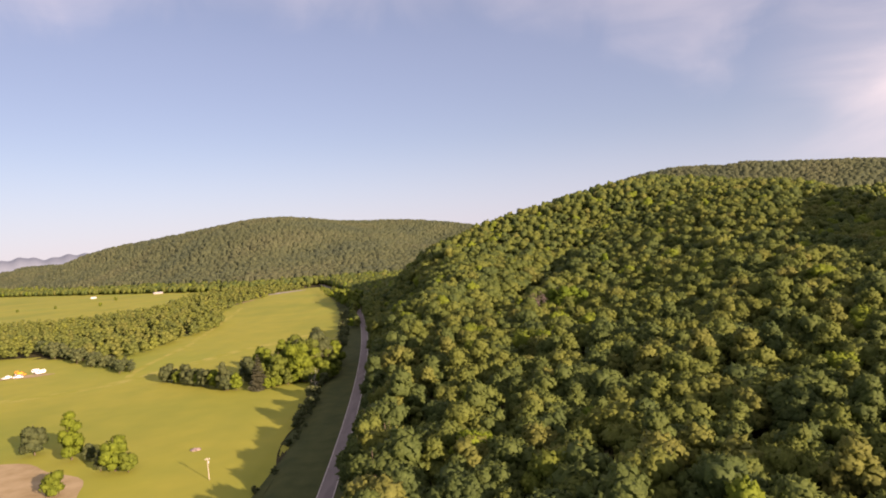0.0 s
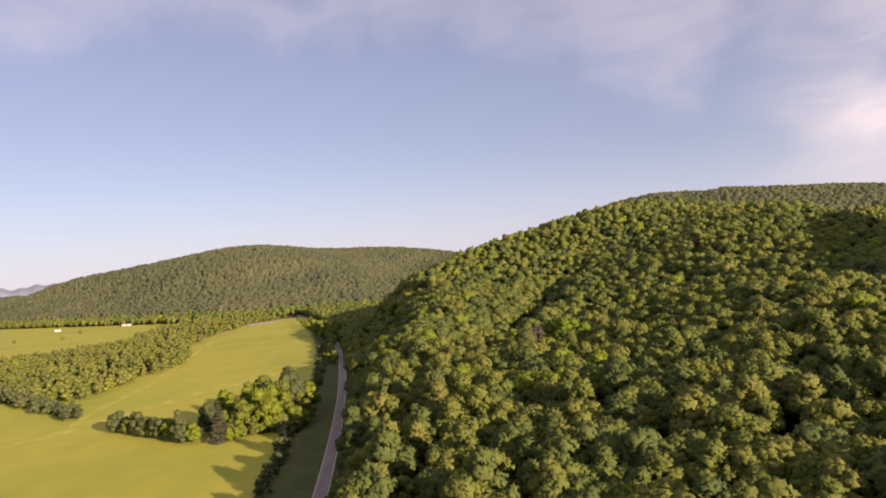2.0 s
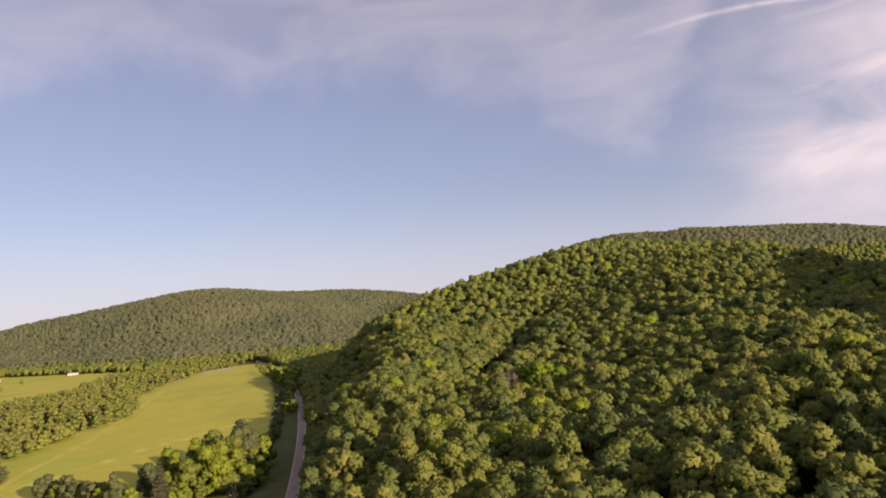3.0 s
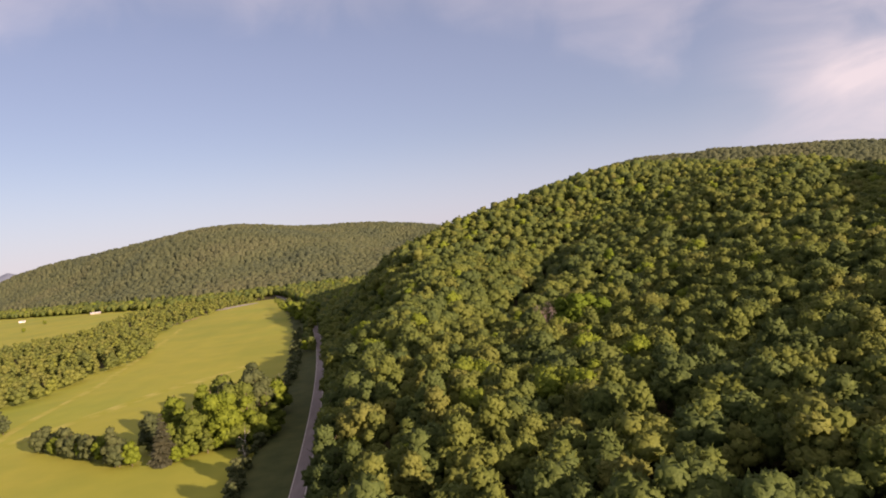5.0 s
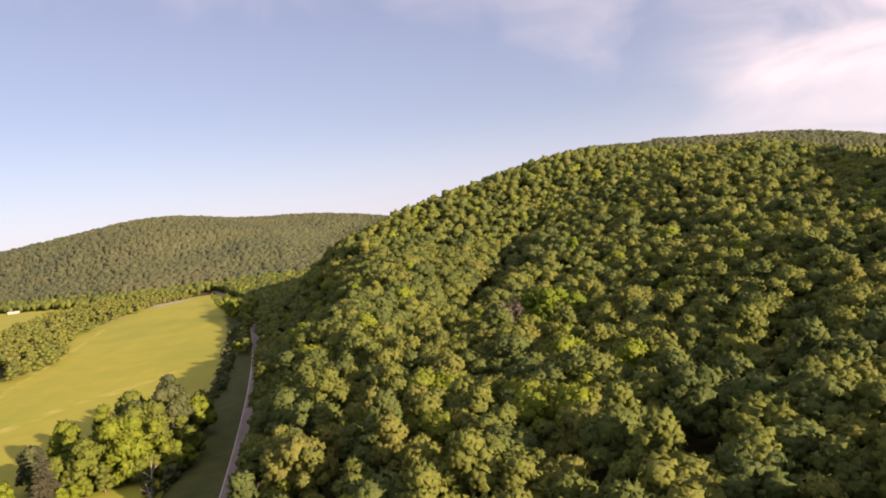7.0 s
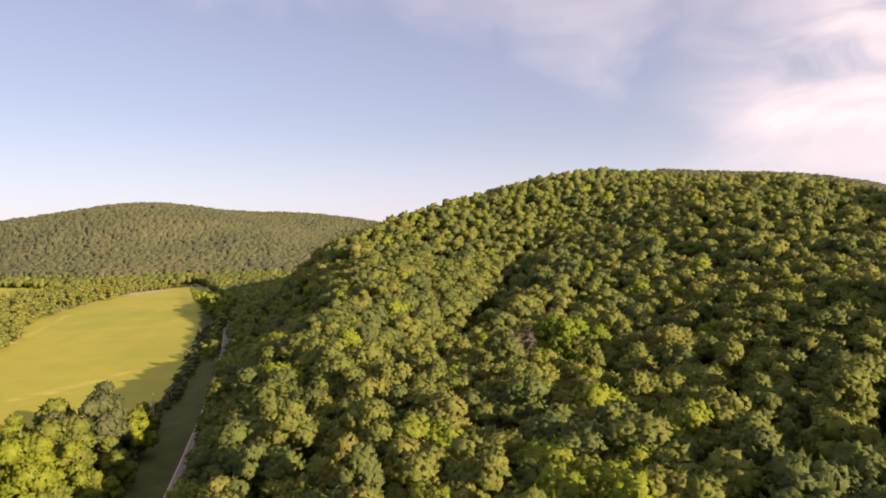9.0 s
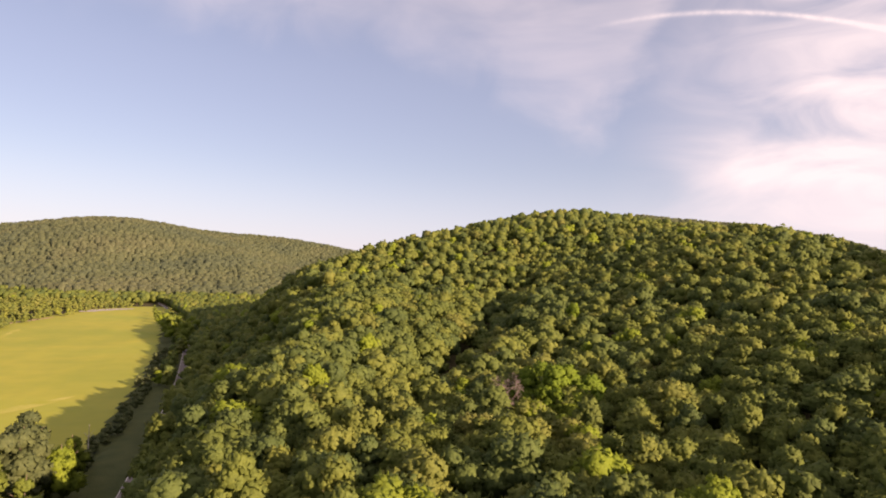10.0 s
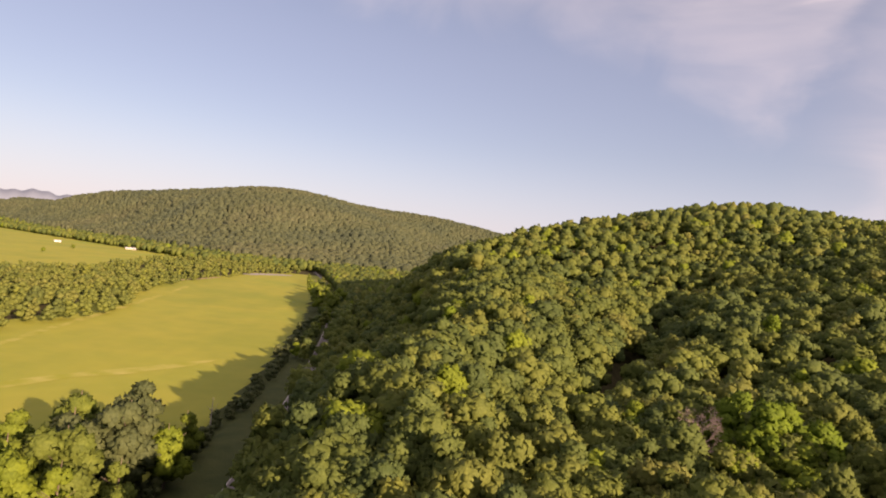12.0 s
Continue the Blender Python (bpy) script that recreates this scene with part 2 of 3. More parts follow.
def mesh_object(name, verts, faces, materials, parent=None, slots=None, smooth_shade=True, normals=None):
    me = bpy.data.meshes.new(name)
    verts, faces = np.asarray(verts, np.float32), np.asarray(faces, np.int32)
    n = faces.shape[1]
    me.vertices.add(len(verts))
    me.vertices.foreach_set("co", verts.ravel())
    me.loops.add(faces.size)
    me.loops.foreach_set("vertex_index", faces.ravel())
    me.polygons.add(len(faces))
    me.polygons.foreach_set("loop_start", np.arange(0, faces.size, n, dtype=np.int32))
    for m in materials:
        me.materials.append(m)
    if slots is not None:
        me.polygons.foreach_set("material_index", np.asarray(slots, np.int32))
    me.polygons.foreach_set("use_smooth", np.full(len(faces), smooth_shade))
    me.update(calc_edges=True)
    if normals is not None:
        me.normals_split_custom_set_from_vertices(np.asarray(normals, np.float32))
    ob = new(name, me)
    ob.parent = parent
    return ob


def inside(poly, x, y):
    """Which points lie in a polygon."""
    hit = np.zeros(np.shape(x), bool)
    for (ax, ay), (bx, by) in zip(poly, poly[1:] + poly[:1]):
        hit ^= ((ay > y) != (by > y)) & (x < (bx - ax) * (y - ay) / (by - ay + 1e-9) + ax)
    return hit


WOODS = [(-222, 425), (-208, 462), (-206, 500), (-202, 565), (-218, 640), (-254, 735), (-268, 850), (-256, 960), (-256, 1050), (-225, 1120), (-300, 1230), (-400, 1290), (-430, 1100), (-380, 865), (-390, 740), (-540, 715), (-800, 850), (-900, 700), (-500, 520), (-330, 470), (-290, 470)]


def wooded(x, y, margin=0.0):
    """Where the ground is under trees."""
    off = x - road_x(np.clip(y, -400, 1300))
    hill = (off > 5) | ((y > 1130) & (x > -330 + 0.1 * (y - 1130)))
    far = y > 1200 + 0.72 * np.maximum(0, -(x + 400)) + margin
    return hill | far | (inside(WOODS, x + 8 + margin, y - 6) & inside(WOODS, x - margin, y + margin))


def axis(parts):
    return np.concatenate([np.arange(a, b, s) for a, b, s in parts] + [[parts[-1][1]]])


xs = axis([(-4600, -1400, 100), (-1400, -300, 20), (-300, -120, 6), (-120, -20, 3), (-20, 120, 7), (120, 500, 14), (500, 1400, 25), (1400, 4600, 100)])
ys = axis([(-2000, -200, 100), (-200, 80, 10), (80, 600, 6), (600, 1200, 12), (1200, 2600, 25), (2600, 4600, 100)])
gx, gy = np.meshgrid(xs, ys)
gz = ground_z(gx, gy)
nx = len(xs)
i = (np.arange(len(ys) - 1)[:, None] * nx + np.arange(nx - 1)[None, :]).ravel()
quads = np.stack([i, i + 1, i + nx + 1, i + nx], 1)
mx_, my_ = gx.ravel()[quads].mean(1), gy.ravel()[quads].mean(1)
moff_ = mx_ - road_x(np.clip(my_, -400, 1300))
ground = mesh_object("ground", np.stack([gx.ravel(), gy.ravel(), gz.ravel()], 1), quads, [meadow, forest_floor, verge_grass_shaded], slots=np.where(wooded(mx_, my_, 14.0), 1, np.where((moff_ > -20) & (my_ < 1000), 2, 0)))
tagged(ground, "yellow-green mown hay meadow rising into wooded hills", "ground", kind="structure")


# horizon range: its blue-grey is air haze put into the base colour
k = Mat("hazed_range", 1.0, 0.0)
hazed_range = k.colour(k.ramp(k.noise(0.004, 5.0), (0.35, (0.155, 0.19, 0.25)), (0.65, (0.19, 0.225, 0.285)))).m
bearing = np.radians(np.linspace(-62, -14, 240))
crest = 140 + 16 * np.sin(bearing * 23 + 1.0) + 10 * np.sin(bearing * 61) + 6 * np.sin(bearing * 140) + 5 * np.sin(bearing * 333)
dv = []
for reach, share in ((3900, -0.3), (4150, 0.55), (4400, 1.0), (4600, 0.6)):
    dv.append(np.stack([np.sin(bearing) * reach, np.cos(bearing) * reach, crest * share], 1))
j = np.arange(239)
df = np.concatenate([np.stack([j + a * 240, j + a * 240 + 1, j + a * 240 + 241, j + a * 240 + 240], 1) for a in range(3)])
tagged(mesh_object("backdrop", np.concatenate(dv), df, [hazed_range]), "blue-grey haze-coloured mountain range on the horizon", "mountains", kind="structure")


def strip(name, line, width, lift, material, label, category):
    """A ribbon laid on the ground along a line of (x, y) points."""
    line = np.asarray(line, float)
    d = np.gradient(line, axis=0)
    d /= np.linalg.norm(d, axis=1)[:, None]
    n = np.stack([d[:, 1], -d[:, 0]], 1)
    w = np.asarray(width, float).reshape(-1, 1) * np.ones((len(line), 1))
    cols = [line + n * w * f for f in (-0.5, -0.2, 0.2, 0.5)]
    v = np.concatenate([np.stack([c[:, 0], c[:, 1], ground_z(c[:, 0], c[:, 1]) + lift], 1) for c in cols])
    m = len(line)
    j = np.arange(m - 1)
    f = np.concatenate([np.stack([j + a * m, j + a * m + 1, j + (a + 1) * m + 1, j + (a + 1) * m], 1) for a in range(3)])
    f = f[:, ::-1]
    return tagged(mesh_object(name, v, f, [material]), label, category, kind="structure")


ry = np.arange(-150, 1300, 4.0)
road = strip("road", np.stack([road_x(ry), ry], 1), 4.6, 0.12, asphalt, "worn grey two-lane country road along the wooded slope", "road")
for side in (-2.1, 2.1):
    strip("road_edge_line", np.stack([road_x(ry) + side, ry], 1), 0.2, 0.135, road_paint, "faded white edge line on the asphalt", "road marking")

# ---- trees ----
ICO_V = []
PHI = (1 + 5 ** 0.5) / 2
for a in (-1, 1):
    for b in (-PHI, PHI):
        ICO_V += [(0, a, b), (a, b, 0), (b, 0, a)]
ICO_V = np.array(ICO_V, float) / math.hypot(1, PHI)
ICO_F = []
for a in range(12):
    for b in range(a + 1, 12):
        for c in range(b + 1, 12):
            d = [np.linalg.norm(ICO_V[p] - ICO_V[q]) for p, q in ((a, b), (b, c), (a, c))]
            if max(d) < 1.1:
                flip = np.dot(np.cross(ICO_V[b] - ICO_V[a], ICO_V[c] - ICO_V[a]), ICO_V[a]) < 0
                ICO_F.append((a, c, b) if flip else (a, b, c))
ICO_F = np.array(ICO_F)
# the same, each triangle cut in four
ICO2_V, ICO2_F, halves = [tuple(v) for v in ICO_V], [], {}


def half(p, q):
    key = (min(p, q), max(p, q))
    if key not in halves:
        m = (np.array(ICO2_V[p]) + np.array(ICO2_V[q])) / 2
        halves[key] = len(ICO2_V)
        ICO2_V.append(tuple(m / np.linalg.norm(m)))
    return halves[key]


for a, b, c in ICO_F.tolist():
    ab, bc, ca = half(a, b), half(b, c), half(c, a)
    ICO2_F += [(a, ab, ca), (ab, b, bc), (ca, bc, c), (ab, bc, ca)]
ICO2_V, ICO2_F = np.array(ICO2_V), np.array(ICO2_F)


def crown(rng, height, radius, base, lobes, tufts, size, pointed=0.0, fine=True, sprays=1):
    """Triangles and soft normals of a tree's crown: boughs as rounded masses, each covered in small leafy tufts. Foot of the trunk at the origin."""
    depth = height - base
    low = base < 1
    mid = base + depth * (0.38 if low else 0.42)
    squash = rng.uniform(0.86, 1.1)
    # the boughs: directions spread evenly, then shaken
    k = np.arange(lobes) + 0.5
    z = 1 - (1.85 if low else 1.5) * k / lobes
    a = k * 2.39996 + rng.random() * 6
    d = np.stack([np.sqrt(1 - np.minimum(z * z, 1)) * np.cos(a), np.sqrt(1 - np.minimum(z * z, 1)) * np.sin(a), z], 1)
    d += rng.normal(size=d.shape) * 0.6 / math.sqrt(lobes)
    d /= np.linalg.norm(d, axis=1)[:, None]
    taper = 1 - pointed * np.clip(d[:, 2] + 0.2, 0, 1) * 0.8
    reach = rng.uniform(0.50, 0.72, lobes)
    tall = np.where(d[:, 2] > 0, depth * 0.58, depth * 0.42)
    centre = np.stack([d[:, 0] * radius * squash * taper * reach, d[:, 1] * radius / squash * taper * reach, mid + d[:, 2] * tall * reach], 1)
    big = radius * rng.uniform(0.36, 0.56, lobes) * (9 / lobes) ** 0.3 * (0.55 + 0.45 * taper)
    # the heart of the crown
    centre = np.concatenate([centre, [(0, 0, mid)]])
    big = np.append(big, radius * 0.62 * (1 - 0.4 * pointed))
    tallness = np.append(np.full(lobes, 0.88), min(1.25, depth * 0.4 / (radius * 0.62)))
    verts, faces, shade, count = [], [], [], 0
    for q in range(lobes + 1):
        v, f = (ICO2_V, ICO2_F) if fine and q == lobes else (ICO_V, ICO_F)
        turn = rng.random() * 6
        c, sn = math.cos(turn), math.sin(turn)
        v = np.stack([v[:, 0] * c - v[:, 1] * sn, v[:, 0] * sn + v[:, 1] * c, v[:, 2]], 1)
        verts.append(centre[q] + v * big[q] * (1, 1, tallness[q]) * rng.uniform(0.80, 1.06, (len(v), 1)))
        faces.append(f + count)
        shade.append(v)
        count += len(v)
    # tufts over the boughs, but for those that other boughs swallow
    share = np.maximum(2, (tufts * big ** 2 / (big ** 2).sum()).astype(int))
    own = np.repeat(np.arange(lobes + 1), share)
    k = np.concatenate([(np.arange(m) + 0.5) / m for m in share])
    z = 1 - 1.6 * k
    a = np.concatenate([np.arange(m) * 2.39996 for m in share]) + own * 1.7
    out = np.stack([np.sqrt(1 - np.minimum(z * z, 1)) * np.cos(a), np.sqrt(1 - np.minimum(z * z, 1)) * np.sin(a), z], 1)
    out += rng.normal(size=out.shape) * 0.16
    out /= np.linalg.norm(out, axis=1)[:, None]
    p = centre[own] + out * (big[own] * rng.uniform(0.9, 1.05, len(own)))[:, None] * np.stack([np.ones(len(own)), np.ones(len(own)), tallness[own]], 1)
    gap = np.linalg.norm(p[:, None] - centre[None], axis=2) - 0.9 * big[None]
    gap[np.arange(len(own)), own] = 1
    keep = (gap.min(1) > 0) & (p[:, 2] > base * 0.5)
    p, out = p[keep], out[keep]
    n = len(p)
    away = p - (0, 0, mid)
    away /= np.linalg.norm(away, axis=1)[:, None]
    axis_ = out * 0.8 + away * 0.3 + (0, 0, 0.3) + rng.normal(size=(n, 3)) * 0.25
    axis_ /= np.linalg.norm(axis_, axis=1)[:, None]
    u = np.cross(axis_, rng.normal(size=(n, 3)))
    u /= np.linalg.norm(u, axis=1)[:, None]
    w = np.cross(axis_, u)
    s = size * rng.uniform(0.65, 1.35, (n, 1))
    apex = p + axis_ * s * rng.uniform(0.45, 0.9, (n, 1))
    ring = [p - axis_ * s * 0.3 + r * s * rng.uniform(0.7, 1.25, (n, 1)) for r in (u, w, -u, -w)]
    verts.append(np.stack([apex] + ring, 1).reshape(-1, 3))
    j = count + np.arange(n)[:, None] * 5
    for q in range(4):
        faces.append(np.concatenate([j, j + 1 + q, j + 1 + (q + 1) % 4], 1))
    soft = np.stack([axis_ * 0.7 + out * 0.5] + [r * 0.75 + axis_ * 0.3 + out * 0.45 for r in (u, w, -u, -w)], 1).reshape(-1, 3)
    shade.append(soft / np.linalg.norm(soft, axis=1)[:, None])
    count += n * 5
    # single sprays that stand out of the tufts
    if sprays:
        way = axis_ * 0.7 + rng.normal(size=(n, 3)) * 0.5
        way /= np.linalg.norm(way, axis=1)[:, None]
        side = np.cross(way, rng.normal(size=(n, 3)))
        side /= np.linalg.norm(side, axis=1)[:, None]
        tip = p + way * s * rng.uniform(1.0, 1.6, (n, 1))
        verts.append(np.stack([tip, p + side * s * 0.5, p - side * s * 0.5], 1).reshape(-1, 3))
        faces.append(count + np.arange(n * 3).reshape(-1, 3))
        shade.append(np.repeat(soft.reshape(n, 5, 3)[:, 0], 3, axis=0))
    return np.concatenate(verts), np.concatenate(faces), np.concatenate(shade)


def spruce(rng, height, radius, tiers, n_leaf):
    """Triangles of a conifer: drooping sprays in tiers round a narrow cone."""
    up = rng.random(n_leaf) ** 1.3
    level = np.floor(up * tiers) / tiers
    a = rng.random(n_leaf) * 2 * np.pi
    reach = radius * (1 - level) * (0.35 + 0.65 * rng.random(n_leaf) ** 0.5) * (0.85 + 0.15 * np.sin(a * 3 + level * 40))
    z = height * (0.06 + 0.92 * level) - reach * 0.22 + height * 0.03 * (1 - rng.random(n_leaf))
    o = np.stack([np.cos(a), np.sin(a), np.full(n_leaf, -0.3)], 1)
    p = np.stack([np.cos(a) * reach, np.sin(a) * reach, z], 1)
    side = np.stack([-np.sin(a), np.cos(a), rng.normal(size=n_leaf) * 0.3], 1)
    s = (0.45 + 0.9 * (1 - level))[:, None] * rng.uniform(0.6, 1.2, (n_leaf, 1))
    v = np.stack([p - o * s, p + side * s * 0.5, p + o * s, p - side * s * 0.5], 1).reshape(-1, 3)
    j = np.arange(n_leaf) * 4
    return v, np.concatenate([np.stack([j, j + 1, j + 2], 1), np.stack([j, j + 2, j + 3], 1)])


def trunk(rng, height, girth, limbs):
    """A tapered trunk with limbs."""
    verts, faces = [], []

    def tube(a, b, ra, rb, sides=7):
        a, b = np.array(a, float), np.array(b, float)
        ax = (b - a) / np.linalg.norm(b - a)
        u = np.cross(ax, (0.3, 1, 0.2))
        u /= np.linalg.norm(u)
        w = np.cross(ax, u)
        k0 = sum(len(v) for v in verts)
        t = np.arange(sides) * 2 * np.pi / sides
        ring = np.cos(t)[:, None] * u + np.sin(t)[:, None] * w
        verts.append(np.concatenate([a + ring * ra, b + ring * rb]))
        q = np.arange(sides)
        r = (q + 1) % sides
        faces.append(np.stack([k0 + q, k0 + r, k0 + sides + r, k0 + sides + q], 1))

    bend = rng.normal(size=2) * 0.25
    mid = (bend[0], bend[1], height * 0.4)
    top = (bend[0] * 1.8, bend[1] * 1.8, height * 0.82)
    tube((0, 0, -0.6), (0, 0, 0.5), girth * 1.5, girth)
    tube((0, 0, 0.5), mid, girth, girth * 0.72)
    tube(mid, top, girth * 0.72, girth * 0.2)
    for q in range(limbs):
        a = q * 2.4 + rng.random()
        z = height * rng.uniform(0.32, 0.62)
        r = height * rng.uniform(0.14, 0.22)
        tube((bend[0], bend[1], z), (bend[0] + r * math.cos(a), bend[1] + r * math.sin(a), z + r * 0.9), girth * 0.35, girth * 0.1, 5)
    return np.concatenate(verts), np.concatenate(faces)


rng = np.random.default_rng(7)

# kinds of broadleaf tree: height, radius, base of the crown, pointed
KINDS = [(17.5, 4.7, 5.0, 0.0), (19.5, 5.4, 5.5, 0.15), (16.0, 4.1, 4.5, 0.3), (20.5, 4.3, 5.5, 0.55), (16.0, 4.8, 4.0, 0.1), (19.0, 3.6, 4.5, 0.75), (18.0, 5.2, 5.0, 0.05), (17.0, 4.4, 4.5, 0.4)]
near_crowns = [crown(rng, h, r * 1.42, b - 1, 10, 350, 0.84, p * 0.8) for h, r, b, p in KINDS]
full_crowns = [crown(rng, h, r * 1.16, 0.4, 14, 560, 0.66, p) for h, r, b, p in KINDS]
mid_crowns = [crown(rng, h, r * 1.52, b, 6, 150, 1.08, p * 0.6, False, 0) for h, r, b, p in KINDS]
hill_crowns = [crown(rng, h, r * 1.36, b + 3, 2, 26, 1.5, p * 0.3, False, 0) for h, r, b, p in KINDS]
low_crowns = [crown(rng, h, r * 1.16, 0.6, 8, 90, 0.95, p, False, 0) for h, r, b, p in KINDS]


def dome(h, r):
    """A far tree: four sloping sides, two facets to each, under a small rounded top."""
    a = np.arange(4) * math.pi / 2
    top = np.stack([np.cos(a) * r * 0.72, np.sin(a) * r * 0.72, h * rng.uniform(0.86, 1.0, 4)], 1)
    foot = np.stack([np.cos(a + 0.785) * r, np.sin(a + 0.785) * r, np.full(4, h * 0.3)], 1) * rng.uniform(0.88, 1.12, (4, 1))
    n = np.concatenate([np.stack([np.cos(a) * 0.7, np.sin(a) * 0.7, np.full(4, 1.8)], 1), np.stack([np.cos(a + 0.785), np.sin(a + 0.785), np.full(4, 0.9)], 1)])
    f = [(0, 1, 2), (0, 2, 3)]
    for q in range(4):
        f += [(q, 4 + q, (q + 1) % 4), (q, 4 + (q + 3) % 4, 4 + q)]
    return np.concatenate([top, foot]), np.array(f), n / np.linalg.norm(n, axis=1)[:, None]


far_crowns = [dome(h, r * 1.5) for h, r, b, p in KINDS]


def round_crown(h, r):
    """A tree some way off: an uneven rounded crown that reaches near the ground."""
    v = ICO_V * rng.uniform(0.84, 1.14, (12, 1)) * (r, r, h * 0.5) + (0, 0, h * 0.5)
    return v, ICO_F, ICO_V


round_crowns = [round_crown(h, r * 1.12) for h, r, b, p in KINDS * 2]


def scatter(x0, x1, y0, y1, gap, accept):
    """Tree places on a jittered slanting grid, kept where accept() says so."""
    reach = math.hypot(x1 - x0, y1 - y0) / 2
    gx, gy = np.meshgrid(np.arange(-reach, reach, gap), np.arange(-reach, reach, gap * 0.87))
    gx = gx + (np.arange(gx.shape[0]) % 2)[:, None] * gap * 0.5
    gx = (gx + rng.uniform(-0.44, 0.44, gx.shape) * gap).ravel()
    gy = (gy + rng.uniform(-0.44, 0.44, gy.shape) * gap).ravel()
    c, sn = math.cos(0.37), math.sin(0.37)
    gx, gy = gx * c - gy * sn + (x0 + x1) / 2, gx * sn + gy * c + (y0 + y1) / 2
    ok = (gx > x0) & (gx < x1) & (gy > y0) & (gy < y1)
    gx, gy = gx[ok], gy[ok]
    ok = accept(gx, gy)
    return gx[ok], gy[ok]


def drift_tone(x, y):
    """Tints of a wood far off: wide drifts, darker conifers along the gullies."""
    drift = np.sin(x * 0.011 + 2.0 * np.sin(y * 0.006)) * np.cos(y * 0.013 + x * 0.004) + 0.6 * np.sin(x * 0.027 - y * 0.021 + 1.4 * np.sin(x * 0.009))
    return np.clip(0.42 + 0.27 * drift + rng.normal(size=len(x)) * 0.10, 0, 0.82)


def patch_tone(x, y):
    """Tree tints: mostly mixed, with runs of kindred trees."""
    slow = 0.5 + 0.5 * np.sin(x * 0.045 + 1.3 * np.sin(y * 0.021)) * np.cos(y * 0.037 + 0.8)
    t = 0.22 + 0.24 * slow + rng.normal(size=len(x)) * 0.20
    odd = rng.random(len(x))
    return np.clip(np.where(odd > 0.955, 0.95, np.minimum(t, 0.8)), 0, 1)


def joined_forest(name, px, py, kinds, material, label, low=0.8, high=1.15, tone=patch_tone):
    """Many trees as one mesh."""
    pick = rng.integers(0, len(kinds), len(px))
    spin = rng.random(len(px)) * 2 * np.pi
    size = rng.uniform(low, high, len(px))
    # tall trees along the foot of the slope, younger ones further up the valley
    off = px - road_x(np.clip(py, -400, 1300))
    size = np.where((off < 56) & (py > 300) & (py < 430), size * 1.18, size)
    size = np.where((off < 50) & (py >= 430) & (py < 820), 0.66 + 0.4 * (size - 0.66), size)
    size = np.where((off >= 50) & (off < 90) & (py >= 430) & (py < 600), size * 1.12, size)
    pz = ground_z(px, py)
    tint = tone(px, py)
    verts, faces, tones, shade = [], [], [], []
    count = 0
    for k, (v, f, nv) in enumerate(kinds):
        s = np.flatnonzero(pick == k)
        if len(s) == 0:
            continue
        c, sn = np.cos(spin[s])[:, None], np.sin(spin[s])[:, None]
        sz = size[s][:, None]
        wide = sz * rng.uniform(0.88, 1.15, (len(s), 1))
        x = (v[None, :, 0] * c - v[None, :, 1] * sn) * wide + px[s][:, None]
        y = (v[None, :, 0] * sn + v[None, :, 1] * c) * wide + py[s][:, None]
        z = v[None, :, 2] * sz + pz[s][:, None]
        verts.append(np.stack([x, y, z], 2).reshape(-1, 3))
        faces.append((f[None] + (count + np.arange(len(s)) * len(v))[:, None, None]).reshape(-1, 3))
        shade.append(np.stack([nv[None, :, 0] * c - nv[None, :, 1] * sn, nv[None, :, 0] * sn + nv[None, :, 1] * c, np.broadcast_to(nv[None, :, 2], (len(s), len(nv)))], 2).reshape(-1, 3))
        tones.append(np.repeat(tint[s], len(v)))
        count += len(s) * len(v)
    ob = mesh_object(name, np.concatenate(verts), np.concatenate(faces), [material], normals=np.concatenate(shade))
    at = ob.data.attributes.new("tone", "FLOAT", "POINT")
    at.data.foreach_set("value", np.concatenate(tones).astype(np.float32))
    return tagged(ob, label, "forest", kind="stuff")


def hill_trees(x, y):
    off = x - road_x(np.clip(y, -400, 1300))
    clear = (x - 53) ** 2 + (y - 340) ** 2 > 60
    # a bare gully runs down the slope
    along, across = (x - 78) * 0.431 + (y - 460) * 0.902, (y - 460) * 0.431 - (x - 78) * 0.902
    gully = (np.abs(along) < 78) & (np.abs(across + 2 * np.sin(along * 0.1)) < 3.4)
    return (off > np.where(y < 470, 8.8, 5.0)) & clear & ~gully


def near_stretch(x, y):
    return (x < 45) & (y > 95) & (y < 305)


def close_by(x, y):
    return (x < 90 + 0.27 * y) & (y > 85) & (y < 365)


def mid_way(x, y):
    return (np.abs(x) < 270) & (y > 60) & (y < 560)


# the slope beside the flight: single trees
crown_mesh, full_mesh, small_mesh, trunk_mesh = [], [], [], []
for kind, (v, f, nv) in zip(KINDS, near_crowns):
    ob = mesh_object("crown", v, f, [leaves], normals=nv)
    crown_mesh.append(ob.data)
    bpy.data.objects.remove(ob)
    v, f, nv = full_crowns[len(full_mesh)]
    ob = mesh_object("crown", v, f, [leaves], normals=nv)
    full_mesh.append(ob.data)
    bpy.data.objects.remove(ob)
    v, f, nv = low_crowns[len(small_mesh)]
    ob = mesh_object("crown", v, f, [leaves], normals=nv)
    small_mesh.append(ob.data)
    bpy.data.objects.remove(ob)
    v, f = trunk(rng, kind[0], 0.28, 4)
    ob = mesh_object("trunk", v, f, [bark])
    trunk_mesh.append(ob.data)
    bpy.data.objects.remove(ob)


